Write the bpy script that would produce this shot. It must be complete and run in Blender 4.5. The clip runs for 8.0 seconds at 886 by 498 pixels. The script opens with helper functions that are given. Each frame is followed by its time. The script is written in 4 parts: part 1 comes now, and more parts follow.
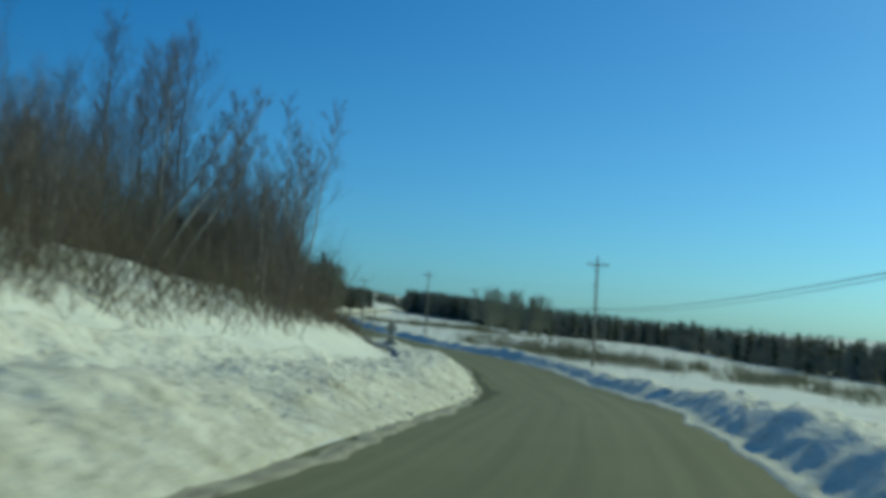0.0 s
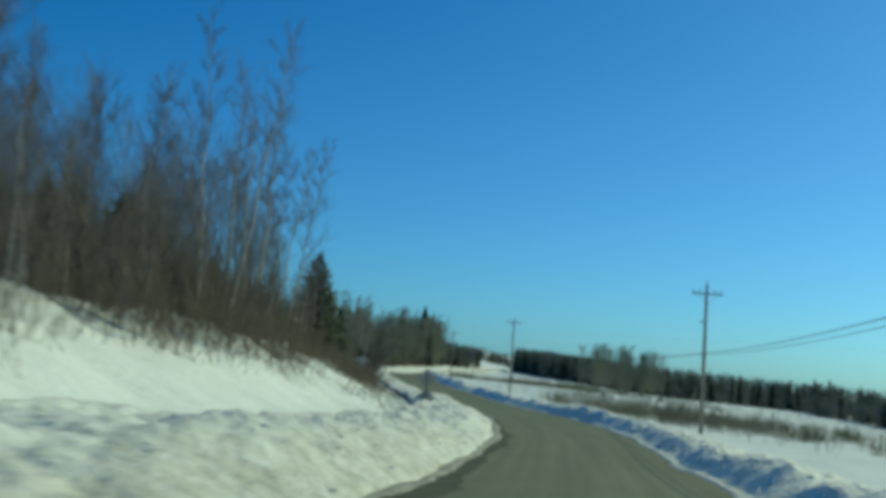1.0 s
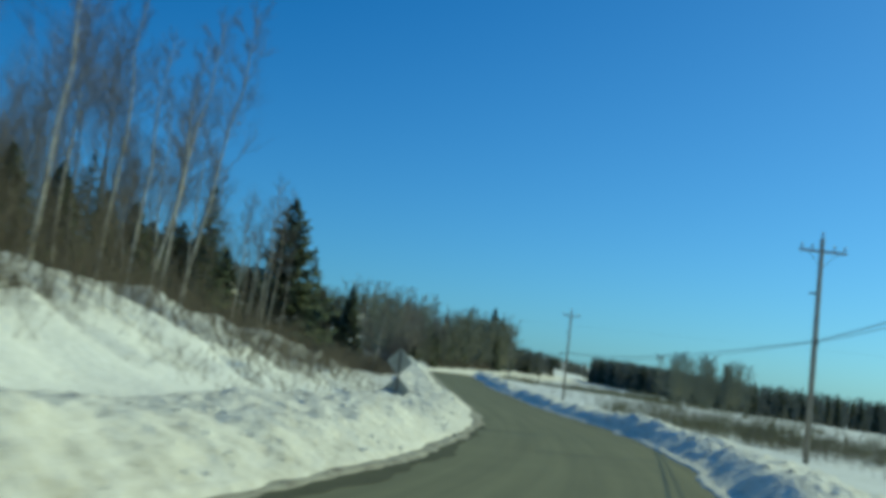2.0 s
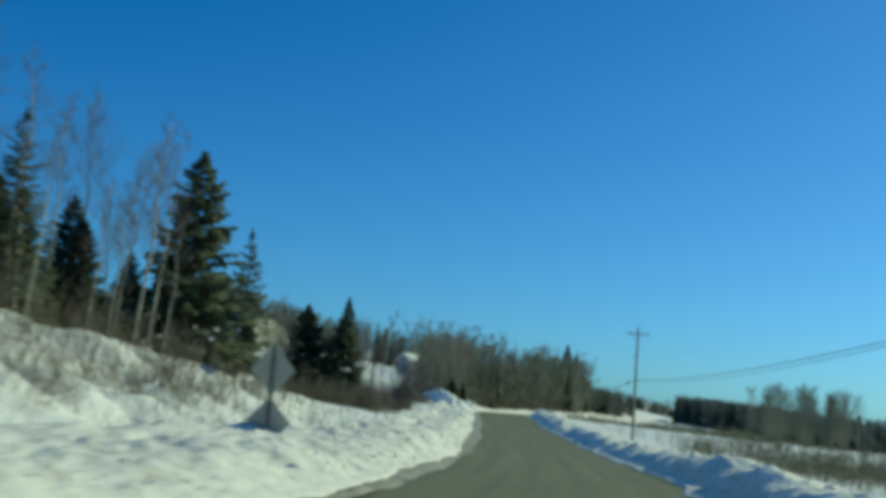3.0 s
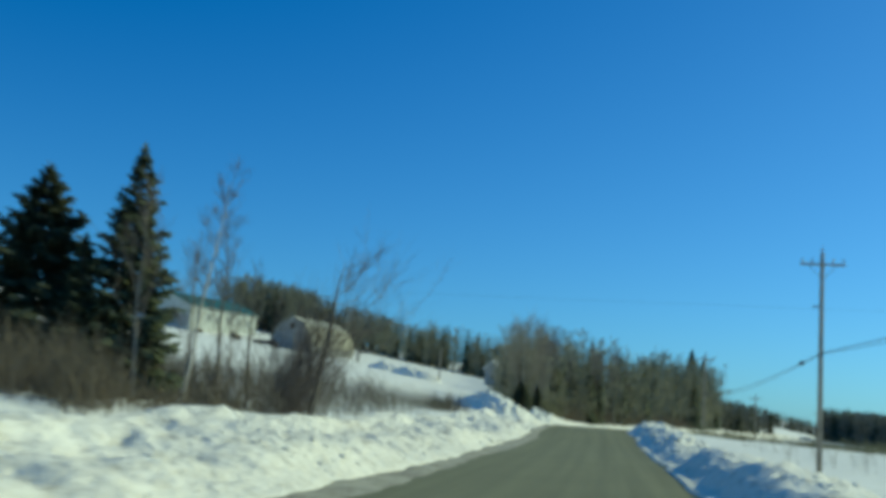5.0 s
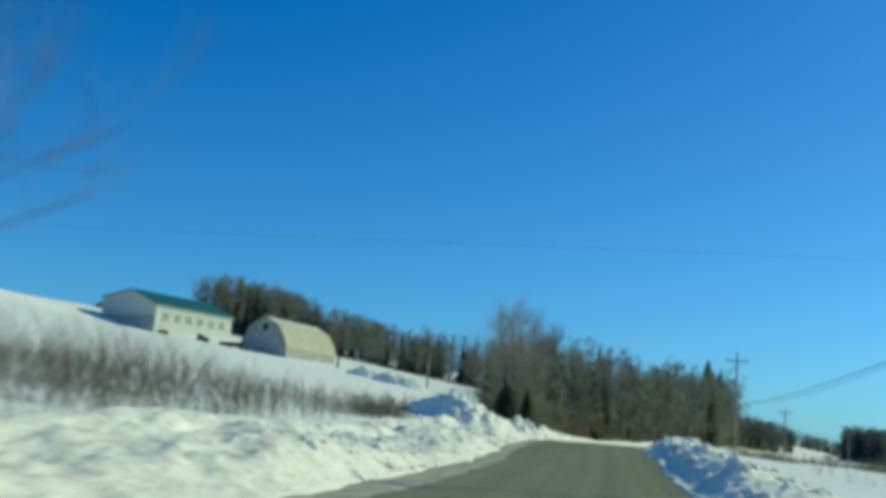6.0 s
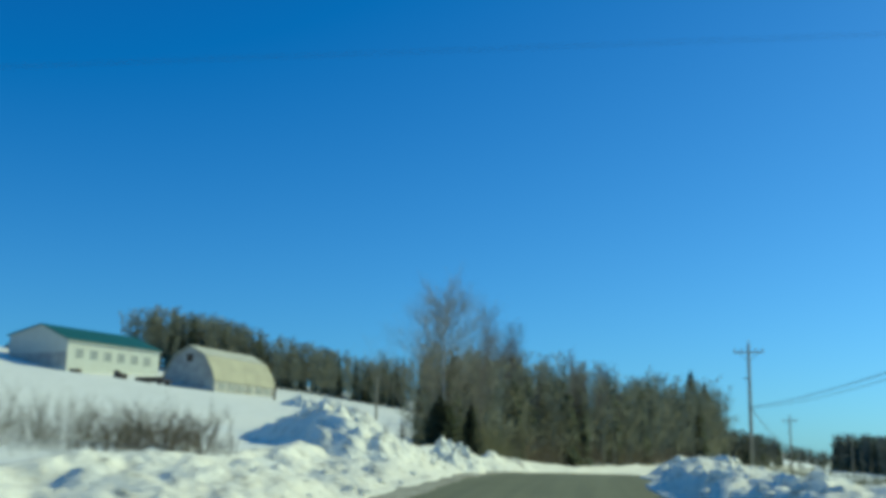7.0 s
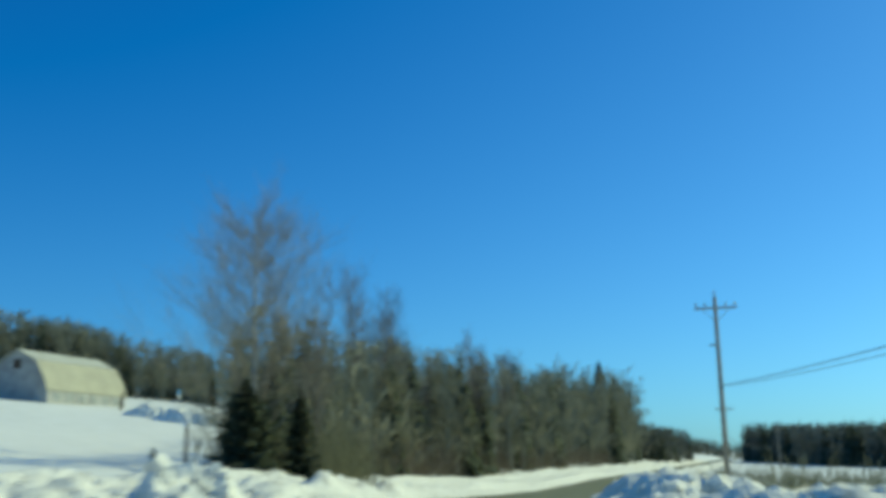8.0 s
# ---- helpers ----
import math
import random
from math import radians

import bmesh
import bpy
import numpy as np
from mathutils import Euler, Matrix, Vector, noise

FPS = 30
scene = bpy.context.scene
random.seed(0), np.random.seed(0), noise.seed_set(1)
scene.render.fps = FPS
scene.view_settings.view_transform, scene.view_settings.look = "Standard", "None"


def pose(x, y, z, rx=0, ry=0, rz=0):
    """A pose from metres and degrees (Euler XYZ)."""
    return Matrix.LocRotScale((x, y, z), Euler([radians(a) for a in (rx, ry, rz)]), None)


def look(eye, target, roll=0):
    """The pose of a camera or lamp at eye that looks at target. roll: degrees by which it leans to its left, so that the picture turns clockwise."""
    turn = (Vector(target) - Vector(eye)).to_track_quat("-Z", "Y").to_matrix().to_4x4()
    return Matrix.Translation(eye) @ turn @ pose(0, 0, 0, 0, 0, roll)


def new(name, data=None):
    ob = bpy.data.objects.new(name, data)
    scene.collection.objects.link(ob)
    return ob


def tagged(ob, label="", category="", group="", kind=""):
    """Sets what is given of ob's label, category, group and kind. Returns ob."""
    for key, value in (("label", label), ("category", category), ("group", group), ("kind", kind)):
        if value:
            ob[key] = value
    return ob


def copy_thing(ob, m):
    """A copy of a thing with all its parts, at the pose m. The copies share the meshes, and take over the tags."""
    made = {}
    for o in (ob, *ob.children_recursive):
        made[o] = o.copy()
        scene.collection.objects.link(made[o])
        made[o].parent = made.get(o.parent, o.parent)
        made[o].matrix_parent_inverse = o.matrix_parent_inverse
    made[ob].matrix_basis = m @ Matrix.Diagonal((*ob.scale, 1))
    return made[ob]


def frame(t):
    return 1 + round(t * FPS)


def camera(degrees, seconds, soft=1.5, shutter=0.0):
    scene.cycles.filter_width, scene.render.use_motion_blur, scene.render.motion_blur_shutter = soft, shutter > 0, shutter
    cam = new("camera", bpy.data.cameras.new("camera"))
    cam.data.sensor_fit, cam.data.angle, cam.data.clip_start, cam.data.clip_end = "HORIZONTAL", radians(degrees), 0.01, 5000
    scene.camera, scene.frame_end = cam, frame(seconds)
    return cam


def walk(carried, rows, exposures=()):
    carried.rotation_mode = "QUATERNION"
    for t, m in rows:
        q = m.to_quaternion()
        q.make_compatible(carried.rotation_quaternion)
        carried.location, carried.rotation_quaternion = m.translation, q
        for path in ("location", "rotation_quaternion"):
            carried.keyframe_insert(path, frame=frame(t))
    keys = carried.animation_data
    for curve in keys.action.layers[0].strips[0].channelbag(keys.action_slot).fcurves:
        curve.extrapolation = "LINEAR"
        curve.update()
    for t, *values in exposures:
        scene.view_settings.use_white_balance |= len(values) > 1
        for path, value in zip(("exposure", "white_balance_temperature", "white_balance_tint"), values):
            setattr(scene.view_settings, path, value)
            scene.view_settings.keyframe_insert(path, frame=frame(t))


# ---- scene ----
cam = camera(44.2, 8.0, soft=4.7, shutter=0.4)
# seconds, x, y, z, yaw, pitch, lean
PATH = [
    (0.00, -18.09, -52.39, 3.26, -12.69, 3.33, -3.47),
    (0.50, -13.21, -41.71, 2.80, -8.02, 5.28, -4.04),
    (1.00, -9.10, -31.29, 2.45, -6.43, 6.16, -4.00),
    (1.20, -7.60, -27.08, 2.22, -5.47, 5.92, -5.83),
    (1.75, -3.87, -15.79, 1.79, -3.16, 5.97, -6.88),
    (2.30, -0.94, -4.32, 1.50, -0.84, 6.44, -5.80),
    (2.50, -0.00, 0.03, 1.33, 0.11, 6.66, -5.32),
    (3.00, 2.37, 11.19, 1.20, 2.20, 8.19, -4.68),
    (3.50, 3.95, 22.52, 1.15, 3.78, 7.88, -2.92),
    (3.70, 4.58, 27.04, 1.05, 4.80, 9.16, -2.04),
    (4.00, 5.07, 33.83, 1.06, 5.37, 8.96, -1.63),
    (4.20, 5.34, 38.34, 1.01, 5.94, 9.77, -1.15),
    (4.75, 6.17, 50.29, 0.85, 7.91, 9.23, -2.95),
    (5.30, 5.91, 61.95, 0.86, 8.84, 8.59, -4.30),
    (5.50, 5.91, 66.22, 0.98, 8.26, 9.31, -3.32),
    (6.00, 6.01, 77.94, 0.90, 9.04, 9.54, -4.43),
    (6.50, 5.93, 89.87, 1.09, 7.86, 10.37, -3.39),
    (7.00, 5.85, 100.94, 1.16, 7.94, 11.25, -1.13),
    (7.50, 5.80, 112.20, 1.39, 7.75, 10.22, 0.11),
    (8.00, 5.54, 123.87, 1.82, 2.98, 11.50, 1.45),
]
walk(cam, [(t, pose(x, y, z, 90 + p, r, w)) for t, x, y, z, w, p, r in PATH], exposures=[(0.0, -0.36, 6700, -8), (1.0, -0.22, 6700, -7), (2.5, -0.13, 6750, -4), (3.5, -0.04, 6800, -3), (6.0, 0.12, 6800, -3), (8.0, 0.18, 6800, -3)])

# ---- light ----
SUN_AZ, SUN_EL = 64.0, 31.0  # degrees clockwise from +y, and above the horizon
world = bpy.data.worlds.new("world")
scene.world = world
world.use_nodes = True
wn = world.node_tree.nodes
sky = wn.new("ShaderNodeTexSky")
sky.sky_type, sky.sun_disc = "NISHITA", False
sky.sun_elevation, sky.sun_rotation = radians(SUN_EL), radians(SUN_AZ)
sky.altitude, sky.air_density, sky.dust_density, sky.ozone_density = 1200, 1.0, 2.0, 3.0
wn["Background"].inputs["Strength"].default_value = 0.105
tint = wn.new("ShaderNodeMix")  # the clear cold air and the tinted windscreen
tint.data_type, tint.blend_type = "RGBA", "MULTIPLY"
tint.inputs["Factor"].default_value = 1.0
tint.inputs["B"].default_value = (0.45, 0.89, 1.22, 1)
world.node_tree.links.new(sky.outputs[0], tint.inputs["A"])
deepen = wn.new("ShaderNodeMix")  # dry winter air: a deeper blue overhead, paler towards the horizon
deepen.data_type, deepen.blend_type = "RGBA", "SUBTRACT"
deepen.inputs["Factor"].default_value = 1.0
deepen.inputs["B"].default_value = (0.47, 0.48, -0.04, 1)
floor_it = wn.new("ShaderNodeMix")
floor_it.data_type, floor_it.blend_type = "RGBA", "LIGHTEN"
floor_it.inputs["Factor"].default_value = 1.0
floor_it.inputs["B"].default_value = (0.04, 0.95, 2.6, 1)
world.node_tree.links.new(tint.outputs["Result"], deepen.inputs["A"])
world.node_tree.links.new(deepen.outputs["Result"], floor_it.inputs["A"])
world.node_tree.links.new(floor_it.outputs["Result"], wn["Background"].inputs["Color"])
sun = new("sun", bpy.data.lights.new("sun", "SUN"))
sun.data.energy, sun.data.angle, sun.data.color = 3.0, radians(0.5), (1.0, 0.98, 0.54)
sun_way = Vector((math.sin(radians(SUN_AZ)) * math.cos(radians(SUN_EL)), math.cos(radians(SUN_AZ)) * math.cos(radians(SUN_EL)), math.sin(radians(SUN_EL))))
sun.matrix_world = look(sun_way * 50, (0, 0, 0))


# ---- materials ----
def material(name, base, rough=0.8, metal=0.0, dark=None, scale=3.0, fine=None, fine_scale=40.0, bump=0.0, bump_scale=20.0, per_object=0.0, spec=0.3, mix=(0.35, 0.65)):
    """Two scales of noise between base and dark / fine, with bump."""
    m = bpy.data.materials.new(name)
    m.use_nodes = True
    nt = m.node_tree
    n, link = nt.nodes, nt.links.new
    b = n["Principled BSDF"]
    b.inputs["Roughness"].default_value, b.inputs["Metallic"].default_value = rough, metal
    b.inputs["Specular IOR Level"].default_value = spec
    geo = n.new("ShaderNodeNewGeometry")
    col = n.new("ShaderNodeRGB")
    col.outputs[0].default_value = (*base, 1)
    out = col.outputs[0]
    for shade, sc, lo, hi in ((dark, scale, mix[0], mix[1]), (fine, fine_scale, 0.42, 0.7)):
        if shade is None:
            continue
        tex = n.new("ShaderNodeTexNoise")
        tex.inputs["Scale"].default_value, tex.inputs["Detail"].default_value = sc, 4
        link(geo.outputs["Position"], tex.inputs["Vector"])
        ramp = n.new("ShaderNodeMapRange")
        ramp.inputs["From Min"].default_value, ramp.inputs["From Max"].default_value = lo, hi
        link(tex.outputs["Fac"], ramp.inputs["Value"])
        mx = n.new("ShaderNodeMix")
        mx.data_type = "RGBA"
        link(ramp.outputs["Result"], mx.inputs["Factor"])
        link(out, mx.inputs["A"])
        mx.inputs["B"].default_value = (*shade, 1)
        out = mx.outputs["Result"]
    if per_object:
        info = n.new("ShaderNodeObjectInfo")
        hsv = n.new("ShaderNodeHueSaturation")
        mr = n.new("ShaderNodeMapRange")
        mr.inputs["To Min"].default_value, mr.inputs["To Max"].default_value = 1 - per_object, 1 + per_object
        link(info.outputs["Random"], mr.inputs["Value"])
        link(mr.outputs["Result"], hsv.inputs["Value"])
        link(out, hsv.inputs["Color"])
        out = hsv.outputs["Color"]
    link(out, b.inputs["Base Color"])
    if bump:
        tex = n.new("ShaderNodeTexNoise")
        tex.inputs["Scale"].default_value, tex.inputs["Detail"].default_value = bump_scale, 6
        link(geo.outputs["Position"], tex.inputs["Vector"])
        bp = n.new("ShaderNodeBump")
        bp.inputs["Strength"].default_value, bp.inputs["Distance"].default_value = bump, 0.5 / bump_scale
        link(tex.outputs["Fac"], bp.inputs["Height"])
        link(bp.outputs["Normal"], b.inputs["Normal"])
    return m


SNOW = material("snow", (0.80, 0.80, 0.78), 0.7, dark=(0.72, 0.72, 0.69), scale=0.5, fine=(0.85, 0.85, 0.84), fine_scale=6, bump=0.5, bump_scale=5)
BANK = material("ploughed_snow", (0.80, 0.78, 0.72), 0.75, dark=(0.46, 0.43, 0.36), scale=2.6, fine=(0.84, 0.83, 0.79), fine_scale=9, bump=1.0, bump_scale=5, mix=(0.49, 0.74))
SLUSH = material("sanded_slush", (0.42, 0.40, 0.31), 0.7, dark=(0.16, 0.14, 0.10), scale=1.6, fine=(0.50, 0.47, 0.38), fine_scale=11, bump=0.8, bump_scale=14)
ASPHALT = material("asphalt", (0.175, 0.176, 0.105), 0.85, dark=(0.15, 0.152, 0.09), scale=0.35, fine=(0.21, 0.21, 0.128), fine_scale=55, bump=0.3, bump_scale=90)
BARK = material("grey_bark", (0.22, 0.19, 0.15), 0.9, dark=(0.12, 0.10, 0.08), scale=4, fine=(0.29, 0.26, 0.21), fine_scale=20, bump=0.5, bump_scale=25, per_object=0.25)
BIRCH = material("birch_bark", (0.52, 0.48, 0.40), 0.8, dark=(0.22, 0.19, 0.16), scale=3, fine=(0.60, 0.56, 0.48), fine_scale=14, bump=0.3, bump_scale=18, per_object=0.2)
TWIG = material("bare_twigs", (0.22, 0.185, 0.160), 0.9, dark=(0.155, 0.128, 0.11), scale=1.5, per_object=0.25)
# the sun on the ash crown is put into this paler twig tone
SUNTWIG = material("sunlit_twigs", (0.36, 0.31, 0.23), 0.9, dark=(0.26, 0.22, 0.165), scale=1.5, per_object=0.15)
REDTWIG = material("thicket_stems", (0.20, 0.165, 0.120), 0.9, dark=(0.135, 0.115, 0.082), scale=0.6)
SCRUB = material("olive_scrub", (0.23, 0.22, 0.13), 0.9, dark=(0.16, 0.155, 0.09), scale=0.35)
STRAW = material("dry_grass", (0.20, 0.18, 0.13), 0.9, dark=(0.13, 0.118, 0.085), scale=0.8)
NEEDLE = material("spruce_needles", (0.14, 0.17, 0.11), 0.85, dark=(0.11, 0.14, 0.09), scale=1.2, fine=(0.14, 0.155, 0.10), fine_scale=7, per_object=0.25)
FARWOOD = material("far_bare_wood", (0.33, 0.315, 0.22), 0.95, dark=(0.25, 0.24, 0.17), scale=0.08)
VALLEYWOOD = material("valley_bare_wood", (0.27, 0.265, 0.215), 0.95, dark=(0.21, 0.205, 0.165), scale=0.08)
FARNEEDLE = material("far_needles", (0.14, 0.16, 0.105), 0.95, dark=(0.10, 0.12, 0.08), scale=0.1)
POLEWOOD = material("weathered_pole", (0.30, 0.27, 0.22), 0.85, dark=(0.19, 0.165, 0.13), scale=2.5, fine=(0.36, 0.33, 0.28), fine_scale=24, bump=0.4, bump_scale=30)
CABLE = material("black_cable", (0.03, 0.03, 0.035), 0.6, dark=(0.045, 0.045, 0.05), scale=3)
PORCELAIN = material("porcelain", (0.25, 0.22, 0.2), 0.3, dark=(0.18, 0.15, 0.13), scale=20)
ALU = material("bare_aluminium", (0.40, 0.41, 0.36), 0.6, 0.0, dark=(0.34, 0.345, 0.30), scale=5, bump=0.1)
STEEL = material("galvanised_steel", (0.22, 0.22, 0.21), 0.55, 0.6, dark=(0.13, 0.12, 0.11), scale=8)
SIDING = material("white_siding", (0.50, 0.53, 0.50), 0.7, dark=(0.47, 0.49, 0.46), scale=0.7, bump=0.2, bump_scale=10)
GREYSIDE = material("grey_boards", (0.42, 0.42, 0.40), 0.85, dark=(0.30, 0.30, 0.29), scale=0.8, bump=0.3, bump_scale=9)
GREENROOF = material("green_metal_roof", (0.02, 0.13, 0.12), 0.5, 0.2, dark=(0.016, 0.10, 0.095), scale=0.8)
TANROOF = material("weathered_shingle", (0.40, 0.385, 0.30), 0.85, dark=(0.31, 0.30, 0.24), scale=0.5, fine=(0.45, 0.43, 0.34), fine_scale=5, bump=0.4, bump_scale=12)
GLASS = material("window_glass", (0.30, 0.31, 0.29), 0.3, dark=(0.22, 0.235, 0.225), scale=1, spec=0.6)
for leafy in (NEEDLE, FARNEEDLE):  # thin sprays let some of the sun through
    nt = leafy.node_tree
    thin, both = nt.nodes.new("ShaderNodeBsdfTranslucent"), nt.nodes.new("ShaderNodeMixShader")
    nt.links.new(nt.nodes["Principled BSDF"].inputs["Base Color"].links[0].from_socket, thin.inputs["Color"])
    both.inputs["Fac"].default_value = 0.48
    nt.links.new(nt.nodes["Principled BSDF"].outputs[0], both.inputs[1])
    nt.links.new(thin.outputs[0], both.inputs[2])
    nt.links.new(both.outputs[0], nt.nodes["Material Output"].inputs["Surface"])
DARKSTUFF = material("dark_machinery", (0.05, 0.045, 0.04), 0.7, 0.2, dark=(0.10, 0.06, 0.04), scale=1.5)

# ---- the lie of the land ----
# y, x and z of the road's middle line; it swings left, climbs over a rise and bends right
LINE = np.array([(-160, -72, 6.5), (-100, -42.5, 4.1), (-75, -30.5, 3.0), (-52, -19.2, 1.93), (-42, -14.3, 1.47), (-31, -10.1, 1.10), (-16, -4.95, 0.46), (0, -1.1, 0.0), (11, 1.25, -0.12),
                 (22, 2.8, -0.2), (34, 3.9, -0.27), (50, 4.7, -0.4), (70, 4.75, -0.42), (90, 4.75, -0.24), (112, 4.6, 0.06), (124, 4.4, 0.45)])
LINE = np.vstack([LINE, [(137, 4.4, 0.85), (150, 5.0, 0.95), (174, 6.8, 0.6), (205, 11.5, 0.3), (240, 18.4, 0.6), (300, 32, 1.0), (640, 111, 4.0), (2500, 540, 20)]])


def hermite(k, x):
    xs, ys = LINE[:, 0], LINE[:, k]
    h, sl = np.diff(xs), np.diff(ys) / np.diff(xs)
    m = np.concatenate([sl[:1], (sl[1:] * h[:-1] + sl[:-1] * h[1:]) / (h[1:] + h[:-1]), sl[-1:]])
    i = np.clip(np.searchsorted(xs, x, side="right") - 1, 0, len(xs) - 2)
    u = (np.clip(x, xs[0], xs[-1]) - xs[i]) / h[i]
    return (2 * u**3 - 3 * u**2 + 1) * ys[i] + (u**3 - 2 * u**2 + u) * h[i] * m[i] + (3 * u**2 - 2 * u**3) * ys[i + 1] + (u**3 - u**2) * h[i] * m[i + 1]


def mid_x(y):
    return hermite(1, np.asarray(y, float))


def mid_z(y):
    return hermite(2, np.asarray(y, float))


def step(a, b, v):
    u = np.clip((v - a) / (b - a), 0, 1)
    return u * u * (3 - 2 * u)


def lattice(x, y, seed):
    """Smooth value noise from -1 to 1 over cells of 1 m."""
    x, y = np.asarray(x, float), np.asarray(y, float)
    ix, iy = np.floor(x), np.floor(y)
    fx, fy = x - ix, y - iy
    fx, fy = fx * fx * (3 - 2 * fx), fy * fy * (3 - 2 * fy)

    def h(a, b):
        v = np.sin(a * 127.1 + b * 311.7 + seed * 74.7) * 43758.5453
        return (v - np.floor(v)) * 2 - 1
    return (h(ix, iy) * (1 - fx) + h(ix + 1, iy) * fx) * (1 - fy) + (h(ix, iy + 1) * (1 - fx) + h(ix + 1, iy + 1) * fx) * fy


def rough(x, y, size, octaves=3, seed=0):
    out, a = 0, 1.0
    for o in range(octaves):
        out = out + a * lattice(x / size * 2**o, y / size * 2**o, seed + o * 7)
        a *= 0.5
    return out


HALF_L, HALF_R = 3.0, 3.0  # half the road, metres


def land(x, y):
    """Height of the snow-covered ground away from the road."""
    x, y = np.asarray(x, float), np.asarray(y, float)
    d = x - mid_x(y)
    z = mid_z(y)
    # left: a steep wooded cutting at first, then an open hill with the farm
    cut = 1 - step(45, 82, y)
    out = np.maximum(-d - 4.0, 0)
    left = cut * (3.0 - 0.85 * step(14, 32, y)) * step(3.0, 11.0, out) + cut * (0.10 + 0.10 * (1 - step(-22, -6, y))) * np.maximum(out - 9, 0) + (1 - cut) * (0.3 * step(0, 4, out) + (0.085 + 0.065 * step(110, 240, y)) * np.minimum(np.maximum(out - 2, 0), 130))
    left = left + 0.35 * step(0.5, 3, out) + np.minimum(0.03 * np.maximum(out - 110, 0), 6)
    right = np.maximum(d - 4.0, 0)
    fall = -0.25 * step(1, 8, right) - np.minimum(0.03 * np.maximum(right - 6, 0), 4.5)
    fade = 1 - step(150, 600, np.abs(d))
    base = z * fade + 2.0 * (1 - fade) * step(100, 500, y)
    left = left + 0.01 * np.maximum(y - 275, 0) * step(20, 60, out) * (1 - step(330, 420, y)) + 0.5 * step(330, 420, y) * step(20, 60, out)
    rel = np.where(d < 0, left, fall)
    # the levelled yard before the long barn
    rel = rel - 1.9 * np.exp(-((x + 81) / 17.0) ** 2 - ((y - 264) / 17.0) ** 2)
    # an uneven shoulder where the brush begins
    rel = rel + 0.20 * rough(x, y, 4.5, 2, 29) * cut * step(5.5, 9, out) * (1 - step(16, 24, out)) * (1 - step(12, 24, y)) * (d < 0)
    # runnels and hummocks on the cutting's face
    face = (0.3 + 0.7 * step(0, 18, y)) * cut * step(3.5, 6, out) * (1 - step(13, 20, out)) * (d < 0)
    rel = rel + face * (0.34 * rough(x * 0.4, y, 1.5, 3, 13) + 0.24 * rough(x, y, 1.0, 2, 17))
    rel = rel + 0.10 * rough(x, y, 3.0, 3, 3) * step(3.5, 6, np.abs(d)) + 0.4 * rough(x, y, 28.0, 2, 5) * step(8, 30, np.abs(d))
    return base + rel - 0.22 * (1 - step(3.2, 4.2, np.abs(d)))


def land_at(x, y):
    return float(land(x, y))


def sheet(name, X, Y, Z, mat, label, kind="structure", smooth=True, category=""):
    """One mesh from a grid of places."""
    r, c = X.shape
    idx = np.arange(r * c).reshape(r, c)
    faces = np.stack([idx[:-1, :-1], idx[:-1, 1:], idx[1:, 1:], idx[1:, :-1]], -1).reshape(-1, 4)
    me = bpy.data.meshes.new(name)
    me.from_pydata(np.stack([X, Y, Z], -1).reshape(-1, 3).tolist(), [], faces.tolist())
    me.materials.append(mat)
    me.polygons.foreach_set("use_smooth", [smooth] * len(me.polygons))
    return tagged(new(name, me), label, category or name.split("_")[0], kind=kind)


def spaced(*spans):
    """Values along a line: (from, to, step) spans."""
    out = []
    for a, b, s in spans:
        out.append(np.arange(a, b - 1e-6, s))
    out.append([spans[-1][1]])
    return np.concatenate(out)


rows_y = spaced((-900, -160, 80), (-160, -70, 6), (-70, 70, 0.5), (70, 170, 0.7), (170, 320, 3), (320, 700, 20), (700, 2500, 150))
cols_d = spaced((-1800, -300, 100), (-300, -60, 8), (-60, -18, 1.5), (-18, -3, 0.38), (-3, 3, 1.5), (3, 16, 0.55), (16, 60, 2), (60, 300, 10), (300, 1800, 100))
DD, YY = np.meshgrid(cols_d, rows_y)
XX = mid_x(YY) + DD
sheet("ground", XX, YY, land(XX, YY), SNOW, "open snow-covered ground rising to a farm hill", category="ground")

# the road: a thin cambered slab, streaked along its length by tyres
ys = spaced((-160, -70, 4), (-70, 175, 0.7), (175, 700, 8))
across = np.linspace(-4.2, 3.5, 16)
DD, YY = np.meshgrid(across, ys)
road = sheet("road", mid_x(YY) + DD, YY, mid_z(YY) - 0.0025 * DD**2 + 0.012, ASPHALT, "worn grey asphalt road with sandy edges", category="road")
lane = road.data.attributes.new("lane", "FLOAT_VECTOR", "POINT")
lane.data.foreach_set("vector", np.stack([DD * 1.6, YY * 0.025, DD * 0], -1).astype(np.float32).ravel())
an = ASPHALT.node_tree.nodes
al = ASPHALT.node_tree.links
streak_at = an.new("ShaderNodeAttribute")
streak_at.attribute_name = "lane"
streak = an.new("ShaderNodeTexNoise")
streak.inputs["Scale"].default_value, streak.inputs["Detail"].default_value = 1.3, 5
al.new(streak_at.outputs["Vector"], streak.inputs["Vector"])
streak_amount = an.new("ShaderNodeMapRange")
streak_amount.inputs["From Min"].default_value, streak_amount.inputs["From Max"].default_value = 0.3, 0.7
streak_amount.inputs["To Min"].default_value, streak_amount.inputs["To Max"].default_value = 0.80, 1.12
al.new(streak.outputs["Fac"], streak_amount.inputs["Value"])
streak_hsv = an.new("ShaderNodeHueSaturation")
base_in = an["Principled BSDF"].inputs["Base Color"]
al.new(base_in.links[0].from_socket, streak_hsv.inputs["Color"])
al.new(streak_amount.outputs["Result"], streak_hsv.inputs["Value"])
al.new(streak_hsv.outputs["Color"], base_in)


